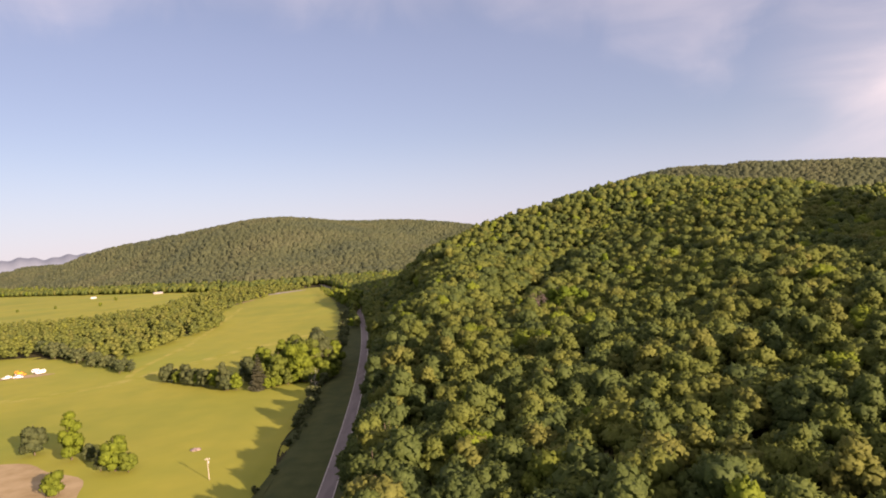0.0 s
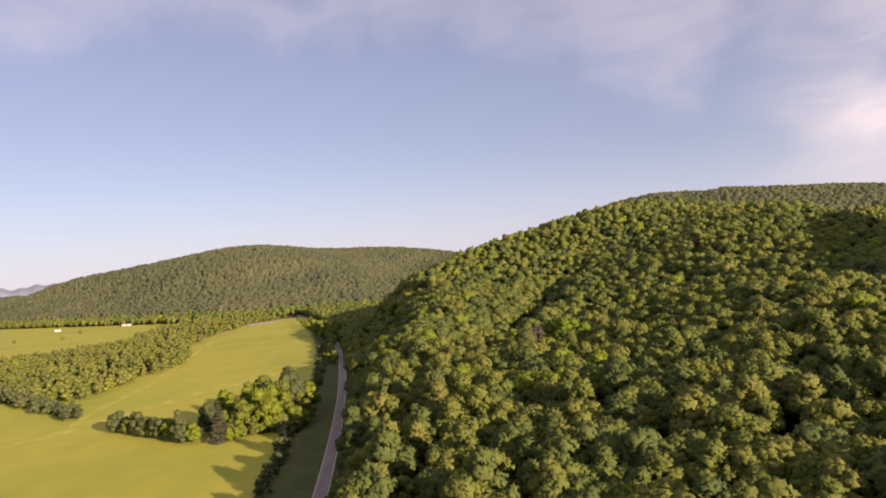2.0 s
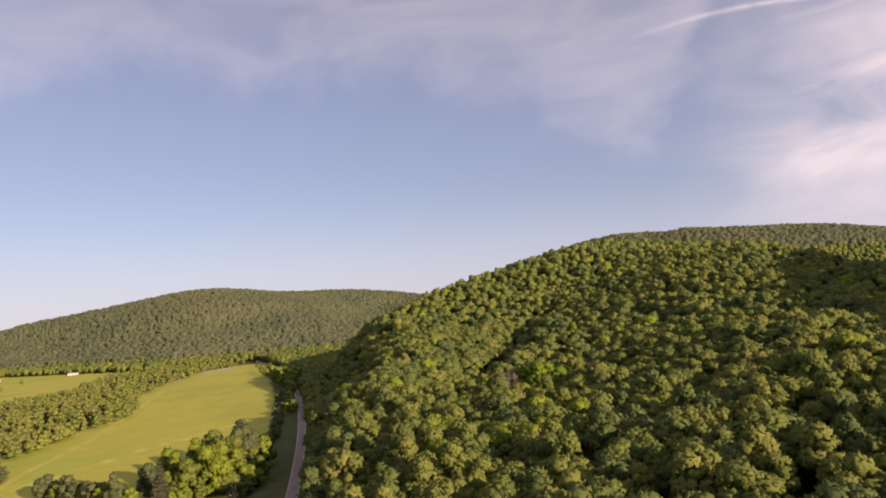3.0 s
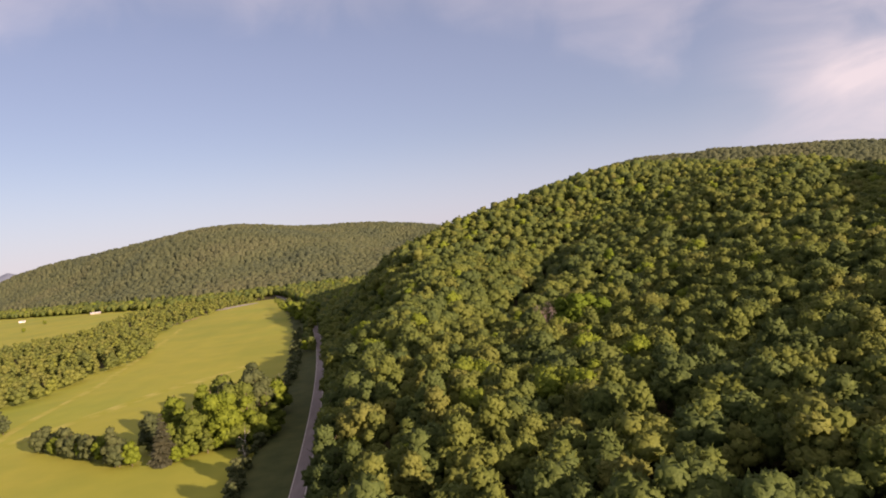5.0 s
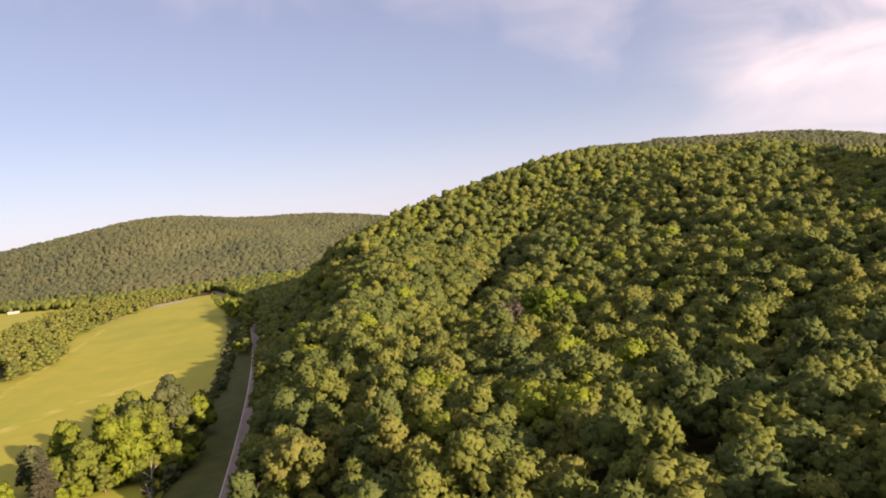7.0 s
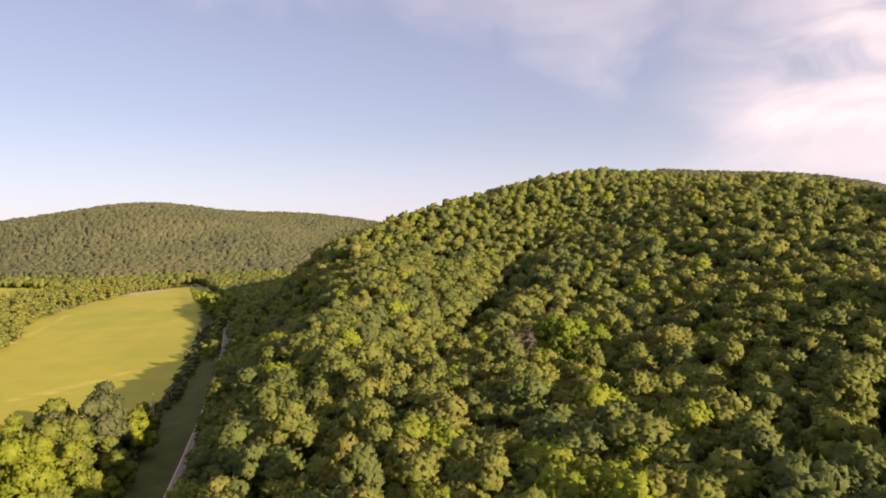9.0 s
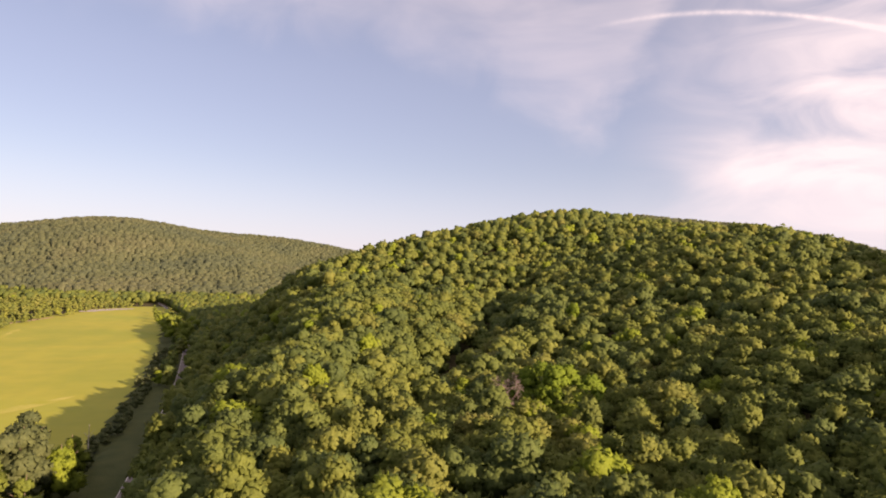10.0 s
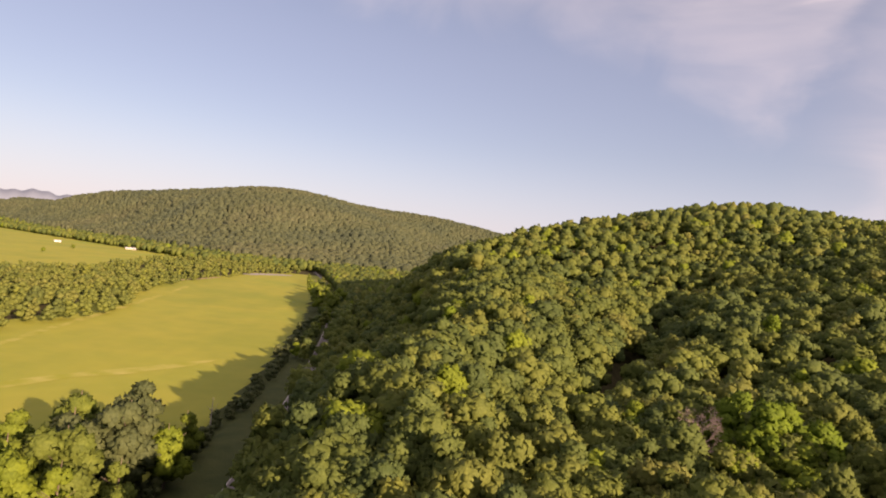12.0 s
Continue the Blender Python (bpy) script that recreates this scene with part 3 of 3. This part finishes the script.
def place_tree(name, x, y, kind, size, label, category, group, leaf_material=None, full=True):
    base = new(name)
    base.empty_display_size = 0.5
    base.matrix_world = pose(x, y, float(ground_z(x, y)), 0, 0, rng.random() * 360) @ Matrix.Diagonal((size, size, size * rng.uniform(0.92, 1.08), 1))
    for nm, me in (("trunk", trunk_mesh[kind]), ("crown", (small_mesh if full is None else full_mesh if full else crown_mesh)[kind])):
        ob = new(nm, me)
        ob.parent = base
        if nm == "crown" and leaf_material:
            ob.material_slots[0].link = "OBJECT"
            ob.material_slots[0].material = leaf_material
    return tagged(base, label, category, group)


GAP = 8.8
px, py = scatter(-90, 45, 95, 305, GAP, lambda x, y: hill_trees(x, y) & near_stretch(x, y))
for x, y in zip(px, py):
    place_tree("oak_tree", x, y, int(rng.integers(0, 8)), rng.uniform(1.0, 1.24) if x - road_x(y) < 21 else rng.uniform(0.72, 0.95), "full-leaved green broadleaf tree on the wooded slope", "tree", "trees on the slope", None, bool(x - road_x(y) < 19))
px, py = scatter(-120, 200, 85, 400, GAP, lambda x, y: hill_trees(x, y) & close_by(x, y) & ~near_stretch(x, y))
joined_forest("slope_forest", px, py, near_crowns, leaves_forest, "dense green broadleaf forest on the near slope", 0.72, 0.92)
px, py = scatter(-120, 270, 60, 560, GAP, lambda x, y: hill_trees(x, y) & mid_way(x, y) & ~close_by(x, y))
joined_forest("hillside_forest", px, py, mid_crowns, leaves_forest, "dense green broadleaf forest higher on the hillside", 0.70, 0.86)
px, py = scatter(-260, 760, -40, 1200, 9.0, lambda x, y: hill_trees(x, y) & ~mid_way(x, y) & (x < 200 + y) & ((y < 960) | (x < 80)))
back = (py > 700) | (px > 430)
joined_forest("hilltop_forest", px[back], py[back], round_crowns, leaves_hill, "broadleaf forest on the far side of the hill", 0.74, 0.92)
px, py = px[~back], py[~back]
joined_forest("hill_forest", px, py, hill_crowns, leaves_hill, "broadleaf forest covering the rounded hill", 0.74, 0.92)
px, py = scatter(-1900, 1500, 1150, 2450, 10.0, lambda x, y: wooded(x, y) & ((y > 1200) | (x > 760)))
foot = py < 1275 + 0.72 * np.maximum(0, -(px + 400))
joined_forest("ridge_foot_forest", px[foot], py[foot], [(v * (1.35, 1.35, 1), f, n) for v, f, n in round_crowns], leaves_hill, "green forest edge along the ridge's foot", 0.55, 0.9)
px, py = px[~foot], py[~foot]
joined_forest("far_forest", px, py, far_crowns, leaves_far_hazed, "green forest on the far ridge", 0.9, 1.04, drift_tone)

# woods along the stream in the valley
px, py = scatter(-760, -180, 350, 1300, 11.0, lambda x, y: inside(WOODS, x, y) & (rng.random(x.shape) > 0.05))
off_stream = (py > 800) | (px < -420)
joined_forest("stream_woods", px[~off_stream], py[~off_stream], low_crowns, leaves_woods, "belt of green trees along the valley stream", 0.55, 0.92)
joined_forest("valley_woods", px[off_stream], py[off_stream], [crown(rng, h, r * 1.08, 0.6, 4, 24, 1.5, p, False, 0) for h, r, b, p in KINDS], leaves_woods, "green woods further up the valley", 0.4, 0.72)

# a low hedge runs out from the woods into the meadow
for q in range(46):
    s = q / 45
    x, y = -305 + 120 * s + rng.normal() * 2.5, 488 - 114 * s + rng.normal() * 2.5 + (q % 2) * 5
    kind = (0, 2, 4, 7)[q % 4]
    place_tree("hedge_tree", x, y, kind, (rng.uniform(10, 14) * (1 - s) + rng.uniform(7, 9) * s) / KINDS[kind][0], "small grey-green tree in the hedge below the woods", "tree", "hedge trees", leaves_scrub, None)

# the meadow's grove: x, y, height
GROVE = [(-106, 291, 14), (-81, 297, 18), (-72, 300, 20), (-65, 305, 18), (-98, 303, 15), (-89, 308, 18), (-79, 312, 20), (-70, 316, 21), (-61, 318, 16), (-95, 318, 17), (-86, 324, 20), (-77, 329, 22), (-68, 333, 22), (-100, 312, 12), (-82, 340, 20), (-72, 348, 23), (-60, 337, 17), (-57, 312, 12), (-63, 356, 15), (-90, 298, 12), (-76, 293, 9), (-68, 296, 9), (-60, 302, 11)]
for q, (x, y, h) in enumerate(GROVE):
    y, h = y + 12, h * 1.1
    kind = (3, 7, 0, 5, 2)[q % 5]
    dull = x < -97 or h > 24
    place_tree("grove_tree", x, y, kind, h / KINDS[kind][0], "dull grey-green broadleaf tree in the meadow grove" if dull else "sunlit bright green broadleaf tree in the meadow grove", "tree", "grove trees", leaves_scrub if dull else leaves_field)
# saplings close the grove's foot towards the sun
for q in range(16):
    x, y = -88 + q * 2.1 + rng.normal() * 1.2, 301 + q * 0.9 + rng.normal() * 2.0
    place_tree("grove_sapling", x, y, (2, 7)[q % 2], rng.uniform(5, 9) / 16, "low bright green sapling at the foot of the grove", "sapling", "grove saplings", leaves_field)
for q in range(13):
    x, y = -151 + q * 4.3 + rng.uniform(-1, 1), 340 - q * 3.3 + rng.uniform(-2, 2)
    kind = (0, 4)[q % 2]
    place_tree("grove_shrub", x, y, kind, rng.uniform(8, 12) / KINDS[kind][0], "low dark green shrubby tree at the grove's end" if q % 3 else "low sunlit green shrubby tree at the grove's end", "shrub", "grove shrubs", leaves_scrub if q % 3 else leaves_field)
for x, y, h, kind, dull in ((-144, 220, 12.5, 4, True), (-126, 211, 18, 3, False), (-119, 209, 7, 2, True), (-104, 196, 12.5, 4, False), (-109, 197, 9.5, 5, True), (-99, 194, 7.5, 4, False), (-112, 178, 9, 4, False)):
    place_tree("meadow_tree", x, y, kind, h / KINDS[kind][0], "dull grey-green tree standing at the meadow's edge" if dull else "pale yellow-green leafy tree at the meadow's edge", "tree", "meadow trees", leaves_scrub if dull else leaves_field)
# trees on the meadow side of the road, further up the valley
for x, y, h in ((-84, 640, 10), (-92, 668, 12), (-92, 688, 21), (-98, 704, 23), (-89, 710, 20), (-105, 702, 20), (-104, 722, 22), (-113, 742, 22), (-119, 756, 21), (-99, 748, 18), (-121, 765, 19), (-128, 792, 20), (-116, 790, 18), (-141, 830, 14), (-150, 866, 13), (-160, 905, 14), (-172, 950, 13), (-185, 1000, 14)):
    kind = int(rng.integers(0, 8))
    place_tree("roadside_tree", x, y, kind, h / KINDS[kind][0], "leafy tree between the road and the meadow", "tree", "roadside trees", leaves_field, None)
# scrub along the ditch
def ditch_x(y):
    return float(road_x(y)) - 19 + 4 * float(smooth(300, 480, y))


for y, h in ((171, 2.6), (173, 1.8), (184, 3.4), (187, 2.2), (213, 3.9), (216, 3.0), (221, 3.3), (225, 1.8), (229, 2.4)):
    place_tree("ditch_shrub", ditch_x(y) + rng.normal() * 1.5, y, (0, 2, 4)[int(rng.integers(0, 3))], h / 16, "dark green shrub growing along the ditch", "shrub", "ditch shrubs", leaves_scrub, None)
for y in np.arange(232, 640, 2.3):
    if rng.random() < 0.35:
        continue
    place_tree("ditch_shrub", ditch_x(y) + rng.normal() * 1.8, y, (0, 2, 4)[int(rng.integers(0, 3))], rng.uniform(0.16, 0.42), "dark green shrub growing along the ditch", "shrub", "ditch shrubs", leaves_scrub, None)
# taller scrub that hides the road further up the valley
for y in np.arange(505, 1000, 6.0):
    x = float(road_x(y)) - 6 + rng.normal() * 2.0
    kind = (0, 2, 4)[int(rng.integers(0, 3))]
    place_tree("roadside_thicket", x, y, kind, rng.uniform(0.36, 0.66), "dense dark green thicket beside the road", "thicket", "roadside thickets", None, None)
# a few trees in fresh yellow-green leaf on the slope
for x, y, s in ((68, 342, 0.95), (74, 348, 1.0), (62, 350, 0.85), (76, 339, 0.8), (70, 362, 0.75), (44, 355, 0.7), (118, 448, 0.72), (0, 452, 0.9), (-4, 484, 0.75), (-22, 196, 0.7), (-16, 166, 0.75), (34, 150, 0.6), (20, 262, 0.62)):
    place_tree("young_tulip_tree", x, y, int((3, 5)[int(rng.integers(0, 2))]), s * 1.1, "tree in fresh bright yellow-green leaf on the slope", "tree", "bright trees", leaves_bright, False)

# a conifer in front of the grove
v, f = spruce(rng, 17.5, 5.0, 13, 2000)
conifer = new("spruce_tree")
conifer.matrix_world = pose(-88.5, 300, float(ground_z(-88.5, 300)))
tagged(conifer, "dull grey-green conifer in front of the bright grove", "tree")
ob = mesh_object("crown", v, f, [leaves_dark], conifer, smooth_shade=False)
v, f = trunk(rng, 17.0, 0.25, 0)
mesh_object("trunk", v, f, [bark], conifer)

# ---- tracks and bare ground ----
def bend(points, step=4.0):
    """A smooth line through a few points."""
    pts = [Vector(p) for p in points]
    pts = [pts[0] * 2 - pts[1]] + pts + [pts[-1] * 2 - pts[-2]]
    line = []
    for a, b, c, d in zip(pts, pts[1:], pts[2:], pts[3:]):
        m = max(2, int((c - b).length / step))
        for q in range(m):
            s = q / m
            line.append(0.5 * (2 * b + (c - a) * s + (2 * a - 5 * b + 4 * c - d) * s * s + (3 * b - a - 3 * c + d) * s ** 3))
    return np.array([tuple(p) for p in line] + [tuple(pts[-2])])


def track(name, points, width, material, label, category, wobble=0.25):
    line = bend(points)
    q = np.arange(len(line))
    w = width * (1 + wobble * np.sin(q * 0.7 + 1) * np.sin(q * 0.23)) * np.minimum(1, np.minimum(q + 0.3, len(q) - q - 0.7) / 3)
    return strip(name, line, w, 0.10, material, label, category)


k = Mat("dry_grass", 0.9, 0.1)
dry_grass = k.colour(k.ramp(k.noise(0.10, 6.0), (0.36, (0.222, 0.236, 0.034)), (0.68, (0.315, 0.298, 0.082)))).bump(k.noise(1.0), 0.5, 0.1).m
k = Mat("grey_gravel", 0.95, 0.1)
grey_gravel = k.colour(k.ramp(k.noise(0.3, 6.0), (0.3, (0.20, 0.19, 0.18)), (0.7, (0.34, 0.32, 0.31)))).bump(k.noise(3.0), 0.6, 0.1).m

track("track", [(-260, 300), (-195, 328), (-176, 350), (-155, 390), (-138, 430), (-120, 455), (-102, 488)], 8.0, dry_grass, "pale worn grass track across the meadow", "track")
track("track", [(-178, 352), (-186, 395), (-190, 470), (-198, 516), (-209, 583), (-230, 700), (-250, 800)], 4.5, dry_grass, "pale worn grass track along the woods", "track")
track("track", [(-340, 360), (-290, 378), (-262, 388), (-240, 392)], 12.0, pale_dirt, "bare pale dirt yard beside the woods", "yard")
track("track", [(-300, 120), (-217, 172), (-166, 199), (-136, 195), (-114, 170), (-102, 140)], 23.0, pale_dirt, "bare pinkish dirt clearing in the meadow", "yard")
track("gravel_bar", [(-270, 1010), (-256, 1050), (-228, 1085)], 22.0, grey_gravel, "grey gravel bar at the end of the meadow", "gravel")
track("gravel_bar", [(-284, 840), (-276, 890), (-270, 930)], 9.0, pale_dirt, "pale eroded bank below the stream woods", "bank")

track("ditch", [(ditch_x(y) + 0.9 * math.sin(y * 0.11) + 0.7 * math.sin(y * 0.047), y) for y in range(158, 300, 9)], 2.0, ditch_soil, "dark muddy ditch below the road verge", "ditch", 0.5)

# ---- pole, snags, sheds, vehicles ----
def solid(name, bm, material, parent, label=""):
    me = bpy.data.meshes.new(name)
    bm.to_mesh(me)
    bm.free()
    me.materials.append(material)
    ob = new(name, me)
    ob.parent = parent
    return tagged(ob, label)


def block(sx, sy, sz, x=0, y=0, z=0, round_off=0.0):
    bm = bmesh.new()
    bmesh.ops.create_cube(bm, size=1, matrix=Matrix.Translation((x, y, z + sz / 2)) @ Matrix.Diagonal((sx, sy, sz, 1)))
    if round_off:
        bmesh.ops.bevel(bm, geom=bm.edges[:], offset=round_off, segments=3, affect="EDGES")
    return bm


def rod(r0, r1, length, m=Matrix.Identity(4), sides=12):
    bm = bmesh.new()
    bmesh.ops.create_cone(bm, cap_ends=True, segments=sides, radius1=r0, radius2=r1, depth=length, matrix=m @ Matrix.Translation((0, 0, length / 2)))
    return bm


def plain(name, c, roughness=0.5, metallic=0.0, worn=0.25):
    k = Mat(name, roughness, 0.4)
    k.bsdf.inputs["Metallic"].default_value = metallic
    lo, hi = tuple(v * (1 - worn) for v in c), tuple(min(1, v * (1 + worn * 0.4)) for v in c)
    return k.colour(k.ramp(k.noise(1.3, 6.0), (0.35, lo), (0.62, hi))).m


weathered = plain("weathered_wood", (0.34, 0.31, 0.26), 0.85)
white_paint = plain("white_paint", (0.66, 0.66, 0.65), 0.4)
orange_paint = plain("orange_paint", (0.75, 0.30, 0.03), 0.4)
dark_glass = plain("dark_glass", (0.03, 0.035, 0.04), 0.1)
rubber = plain("rubber", (0.03, 0.03, 0.03), 0.8)
tin_roof = plain("tin_roof", (0.42, 0.42, 0.43), 0.5)
ceramic = plain("insulator_glaze", (0.55, 0.55, 0.52), 0.3)


def utility_pole(x, y, h):
    base = new("utility_pole")
    base.matrix_world = pose(x, y, float(ground_z(x, y)), 0, -1.5, 12)
    solid("pole", rod(0.13, 0.09, h), weathered, base)
    solid("crossarm", block(1.5, 0.10, 0.12, 0, 0.14, h - 0.7, 0.02), weathered, base)
    for q in (-0.65, -0.25, 0.25, 0.65):
        solid("insulator", rod(0.05, 0.07, 0.22, Matrix.Translation((q, 0.14, h - 0.56))), ceramic, base, "pale glazed insulator")
    solid("transformer", rod(0.17, 0.17, 0.55, Matrix.Translation((0.28, -0.05, h - 1.7))), tin_roof, base, "grey transformer can")
    return tagged(base, "weathered grey wooden utility pole in the meadow", "pole")


utility_pole(-70, 182, 6.5)


def snag(x, y, h, lean):
    base = new("dead_tree")
    base.matrix_world = pose(x, y, float(ground_z(x, y)), lean, lean * 0.6, 40)
    v, f = trunk(rng, h / 0.8, 0.22, 5)
    mesh_object("trunk", v, f, [weathered], base)
    return tagged(base, "bare pale dead tree trunk among the scrub", "dead tree", "dead trees")


snag(-68.5, 397, 8.5, 4)
snag(-62, 299, 9.0, 8)
snag(-59, 290, 7.0, -9)


def dead_crown_tree(x, y, h):
    """A leafless crown: boughs that fork into ever thinner twigs."""
    base = new("bare_tree")
    base.matrix_world = pose(x, y, float(ground_z(x, y)))
    v, f = trunk(rng, h, 0.28, 0)
    mesh_object("trunk", v, f, [twig], base)
    verts, faces = [], []

    def branch(a, way, length, r, depth):
        b = a + way * length
        u = way.orthogonal().normalized()
        w = way.cross(u)
        k = len(verts)
        for p, q in ((a, r), (b, r * 0.55)):
            verts.extend([tuple(p + u * q), tuple(p - u * q * 0.5 + w * q * 0.87), tuple(p - u * q * 0.5 - w * q * 0.87)])
        for q in range(3):
            faces.extend([(k + q, k + (q + 1) % 3, k + 3 + (q + 1) % 3), (k + q, k + 3 + (q + 1) % 3, k + 3 + q)])
        if depth:
            for _ in range(4):
                bent = (way + Vector(rng.normal(size=3)) * 0.55 + Vector((0, 0, 0.1))).normalized()
                branch(a + way * length * rng.uniform(0.55, 1.0), bent, length * rng.uniform(0.55, 0.8), r * 0.6, depth - 1)

    for q in range(11):
        a = q * 2.4
        branch(Vector((0, 0, h * (0.4 + 0.05 * q))), Vector((math.cos(a), math.sin(a), 0.7)).normalized(), 2.4, 0.085, 4)
    tagged(mesh_object("fine_branchwork", verts, faces, [twig], base, smooth_shade=False), kind="stuff")
    return tagged(base, "bare greyish-pink leafless tree on the slope", "tree")


twig = plain("dry_twigs", (0.21, 0.165, 0.15), 0.9)
dead_crown_tree(53, 340, 17)


def heap(x, y):
    bm = bmesh.new()
    bmesh.ops.create_icosphere(bm, subdivisions=3, radius=1)
    for v in bm.verts:
        v.co = Vector((v.co.x * 1.7, v.co.y * 1.2, v.co.z * 0.7)) * (1 + 0.35 * noise.noise(v.co * 2.2))
    base = solid("brush_heap", bm, twig, None)
    base.matrix_world = pose(x, y, float(ground_z(x, y)) + 0.1)
    return tagged(base, "grey-pink heap of old brush in the meadow", "heap")


heap(-85, 211)


def gable_house(name, x, y, turn, sx, sy, sz, roof_h, wall_m, roof_m, label, category):
    base = new(name)
    base.matrix_world = pose(x, y, float(ground_z(x, y)), 0, 0, turn)
    solid("wall", block(sx, sy, sz, 0, 0, 0, 0.03), wall_m, base)
    bm = bmesh.new()
    over = 0.6
    rows_ = [(-sy / 2 - over, sz - 0.25), (0, sz + roof_h), (sy / 2 + over, sz - 0.25)]
    vs = [[bm.verts.new((sxn * (sx / 2 + over), yy, zz + up)) for yy, zz in rows_] for sxn in (-1, 1) for up in (0, 0.22)]
    for a, b in ((0, 1), (2, 3), (1, 3), (2, 0)):
        for q in range(2):
            bm.faces.new((vs[a][q], vs[a][q + 1], vs[b][q + 1], vs[b][q]))
    for q in (0, 2):
        bm.faces.new((vs[0][q], vs[1][q], vs[3][q], vs[2][q]))
    bmesh.ops.recalc_face_normals(bm, faces=bm.faces)
    solid("roof", bm, roof_m, base)
    for q in range(3):
        solid("window", block(1.3, 0.12, 1.2, -sx / 3 + q * sx / 3, -sy / 2 - 0.02, sz * 0.35), dark_glass, base)
    solid("door", block(1.1, 0.1, 2.0, sx / 6, -sy / 2 - 0.02, 0.05), weathered, base)
    return tagged(base, label, category)


gable_house("farmhouse", -725, 1335, 25, 10, 6, 2.2, 1.2, white_paint, tin_roof, "white low farmhouse standing in the far pasture", "house")
gable_house("barn", -585, 1325, 20, 17, 7, 2.4, 1.4, weathered, tin_roof, "long low barn with a grey tin roof", "barn")


def wheel(parent, x, y, r, w):
    m = Matrix.Translation((x, y - w / 2, r)) @ Matrix.Rotation(radians(-90), 4, "X")
    tyre = solid("tyre", rod(r, r, w, m, 18), rubber, parent)
    hub_m = Matrix.Translation((x, y - w / 2 - 0.01, r)) @ Matrix.Rotation(radians(-90), 4, "X")
    solid("rim", rod(r * 0.55, r * 0.55, w + 0.02, hub_m, 14), tin_roof, tyre)


def camper(x, y, turn, s):
    base = new("camper_trailer")
    base.matrix_world = pose(x, y, float(ground_z(x, y)) + 0.1, 0, 0, turn)
    solid("body", block(6.0 * s, 2.3, 2.1, 0, 0, 0.5, 0.45), white_paint, base)
    for q in (-1.6, 1.4):
        solid("window", block(1.2, 0.06, 0.7, q * s, -1.16, 1.5, 0.02), dark_glass, base)
    for sy in (-1.1, 1.1):
        wheel(base, -0.4, sy, 0.38, 0.24)
    solid("drawbar", block(1.6, 0.14, 0.12, 4.0 * s, 0, 0.5), rubber, base)
    return tagged(base, "white round-edged camper trailer parked in the dirt yard", "trailer", "white trailers")


def pickup(x, y, turn):
    base = new("pickup_truck")
    base.matrix_world = pose(x, y, float(ground_z(x, y)) + 0.1, 0, 0, turn)
    solid("body", block(5.3, 1.9, 0.75, 0, 0, 0.45, 0.15), white_paint, base)
    solid("cab", block(2.0, 1.75, 0.75, 0.4, 0, 1.15, 0.2), white_paint, base)
    solid("windscreen", block(0.5, 1.5, 0.5, 1.25, 0, 1.25, 0.1), dark_glass, base)
    for sx in (-1.6, 1.7):
        for sy in (-0.85, 0.85):
            wheel(base, sx, sy, 0.38, 0.25)
    return tagged(base, "white pickup truck parked in the dirt yard", "truck", "parked trucks")


def tractor(x, y, turn):
    base = new("tractor_loader")
    base.matrix_world = pose(x, y, float(ground_z(x, y)) + 0.1, 0, 0, turn)
    solid("hood", block(2.8, 1.3, 1.2, 1.4, 0, 1.0, 0.18), orange_paint, base)
    solid("cab", block(1.7, 1.7, 1.9, -0.7, 0, 1.2, 0.12), orange_paint, base)
    solid("window", block(1.1, 1.74, 0.9, -0.7, 0, 1.95, 0.04), dark_glass, base)
    solid("bucket", block(0.9, 2.2, 0.8, 3.6, 0, 0.3, 0.1), orange_paint, base)
    for sx, r in ((-0.9, 0.85), (2.1, 0.55)):
        for sy in (-0.95, 0.95):
            wheel(base, sx, sy, r, 0.45)
    return tagged(base, "orange loader tractor parked in the dirt yard", "tractor")


pickup(-265, 385, 70)
pickup(-258, 385, 15)
tractor(-264, 394, 10)
camper(-251, 395, 60, 1.0)
camper(-257, 400, 20, 0.7)

# lone bushes in the far pasture
for x, y, h in ((-600, 1180, 9), (-640, 1060, 7), (-560, 1050, 8), (-690, 1040, 7), (-820, 1120, 9)):
    place_tree("pasture_bush", x, y, 4, h / KINDS[4][0], "single round bush in the far pasture", "bush", "pasture bushes", leaves_field, None)
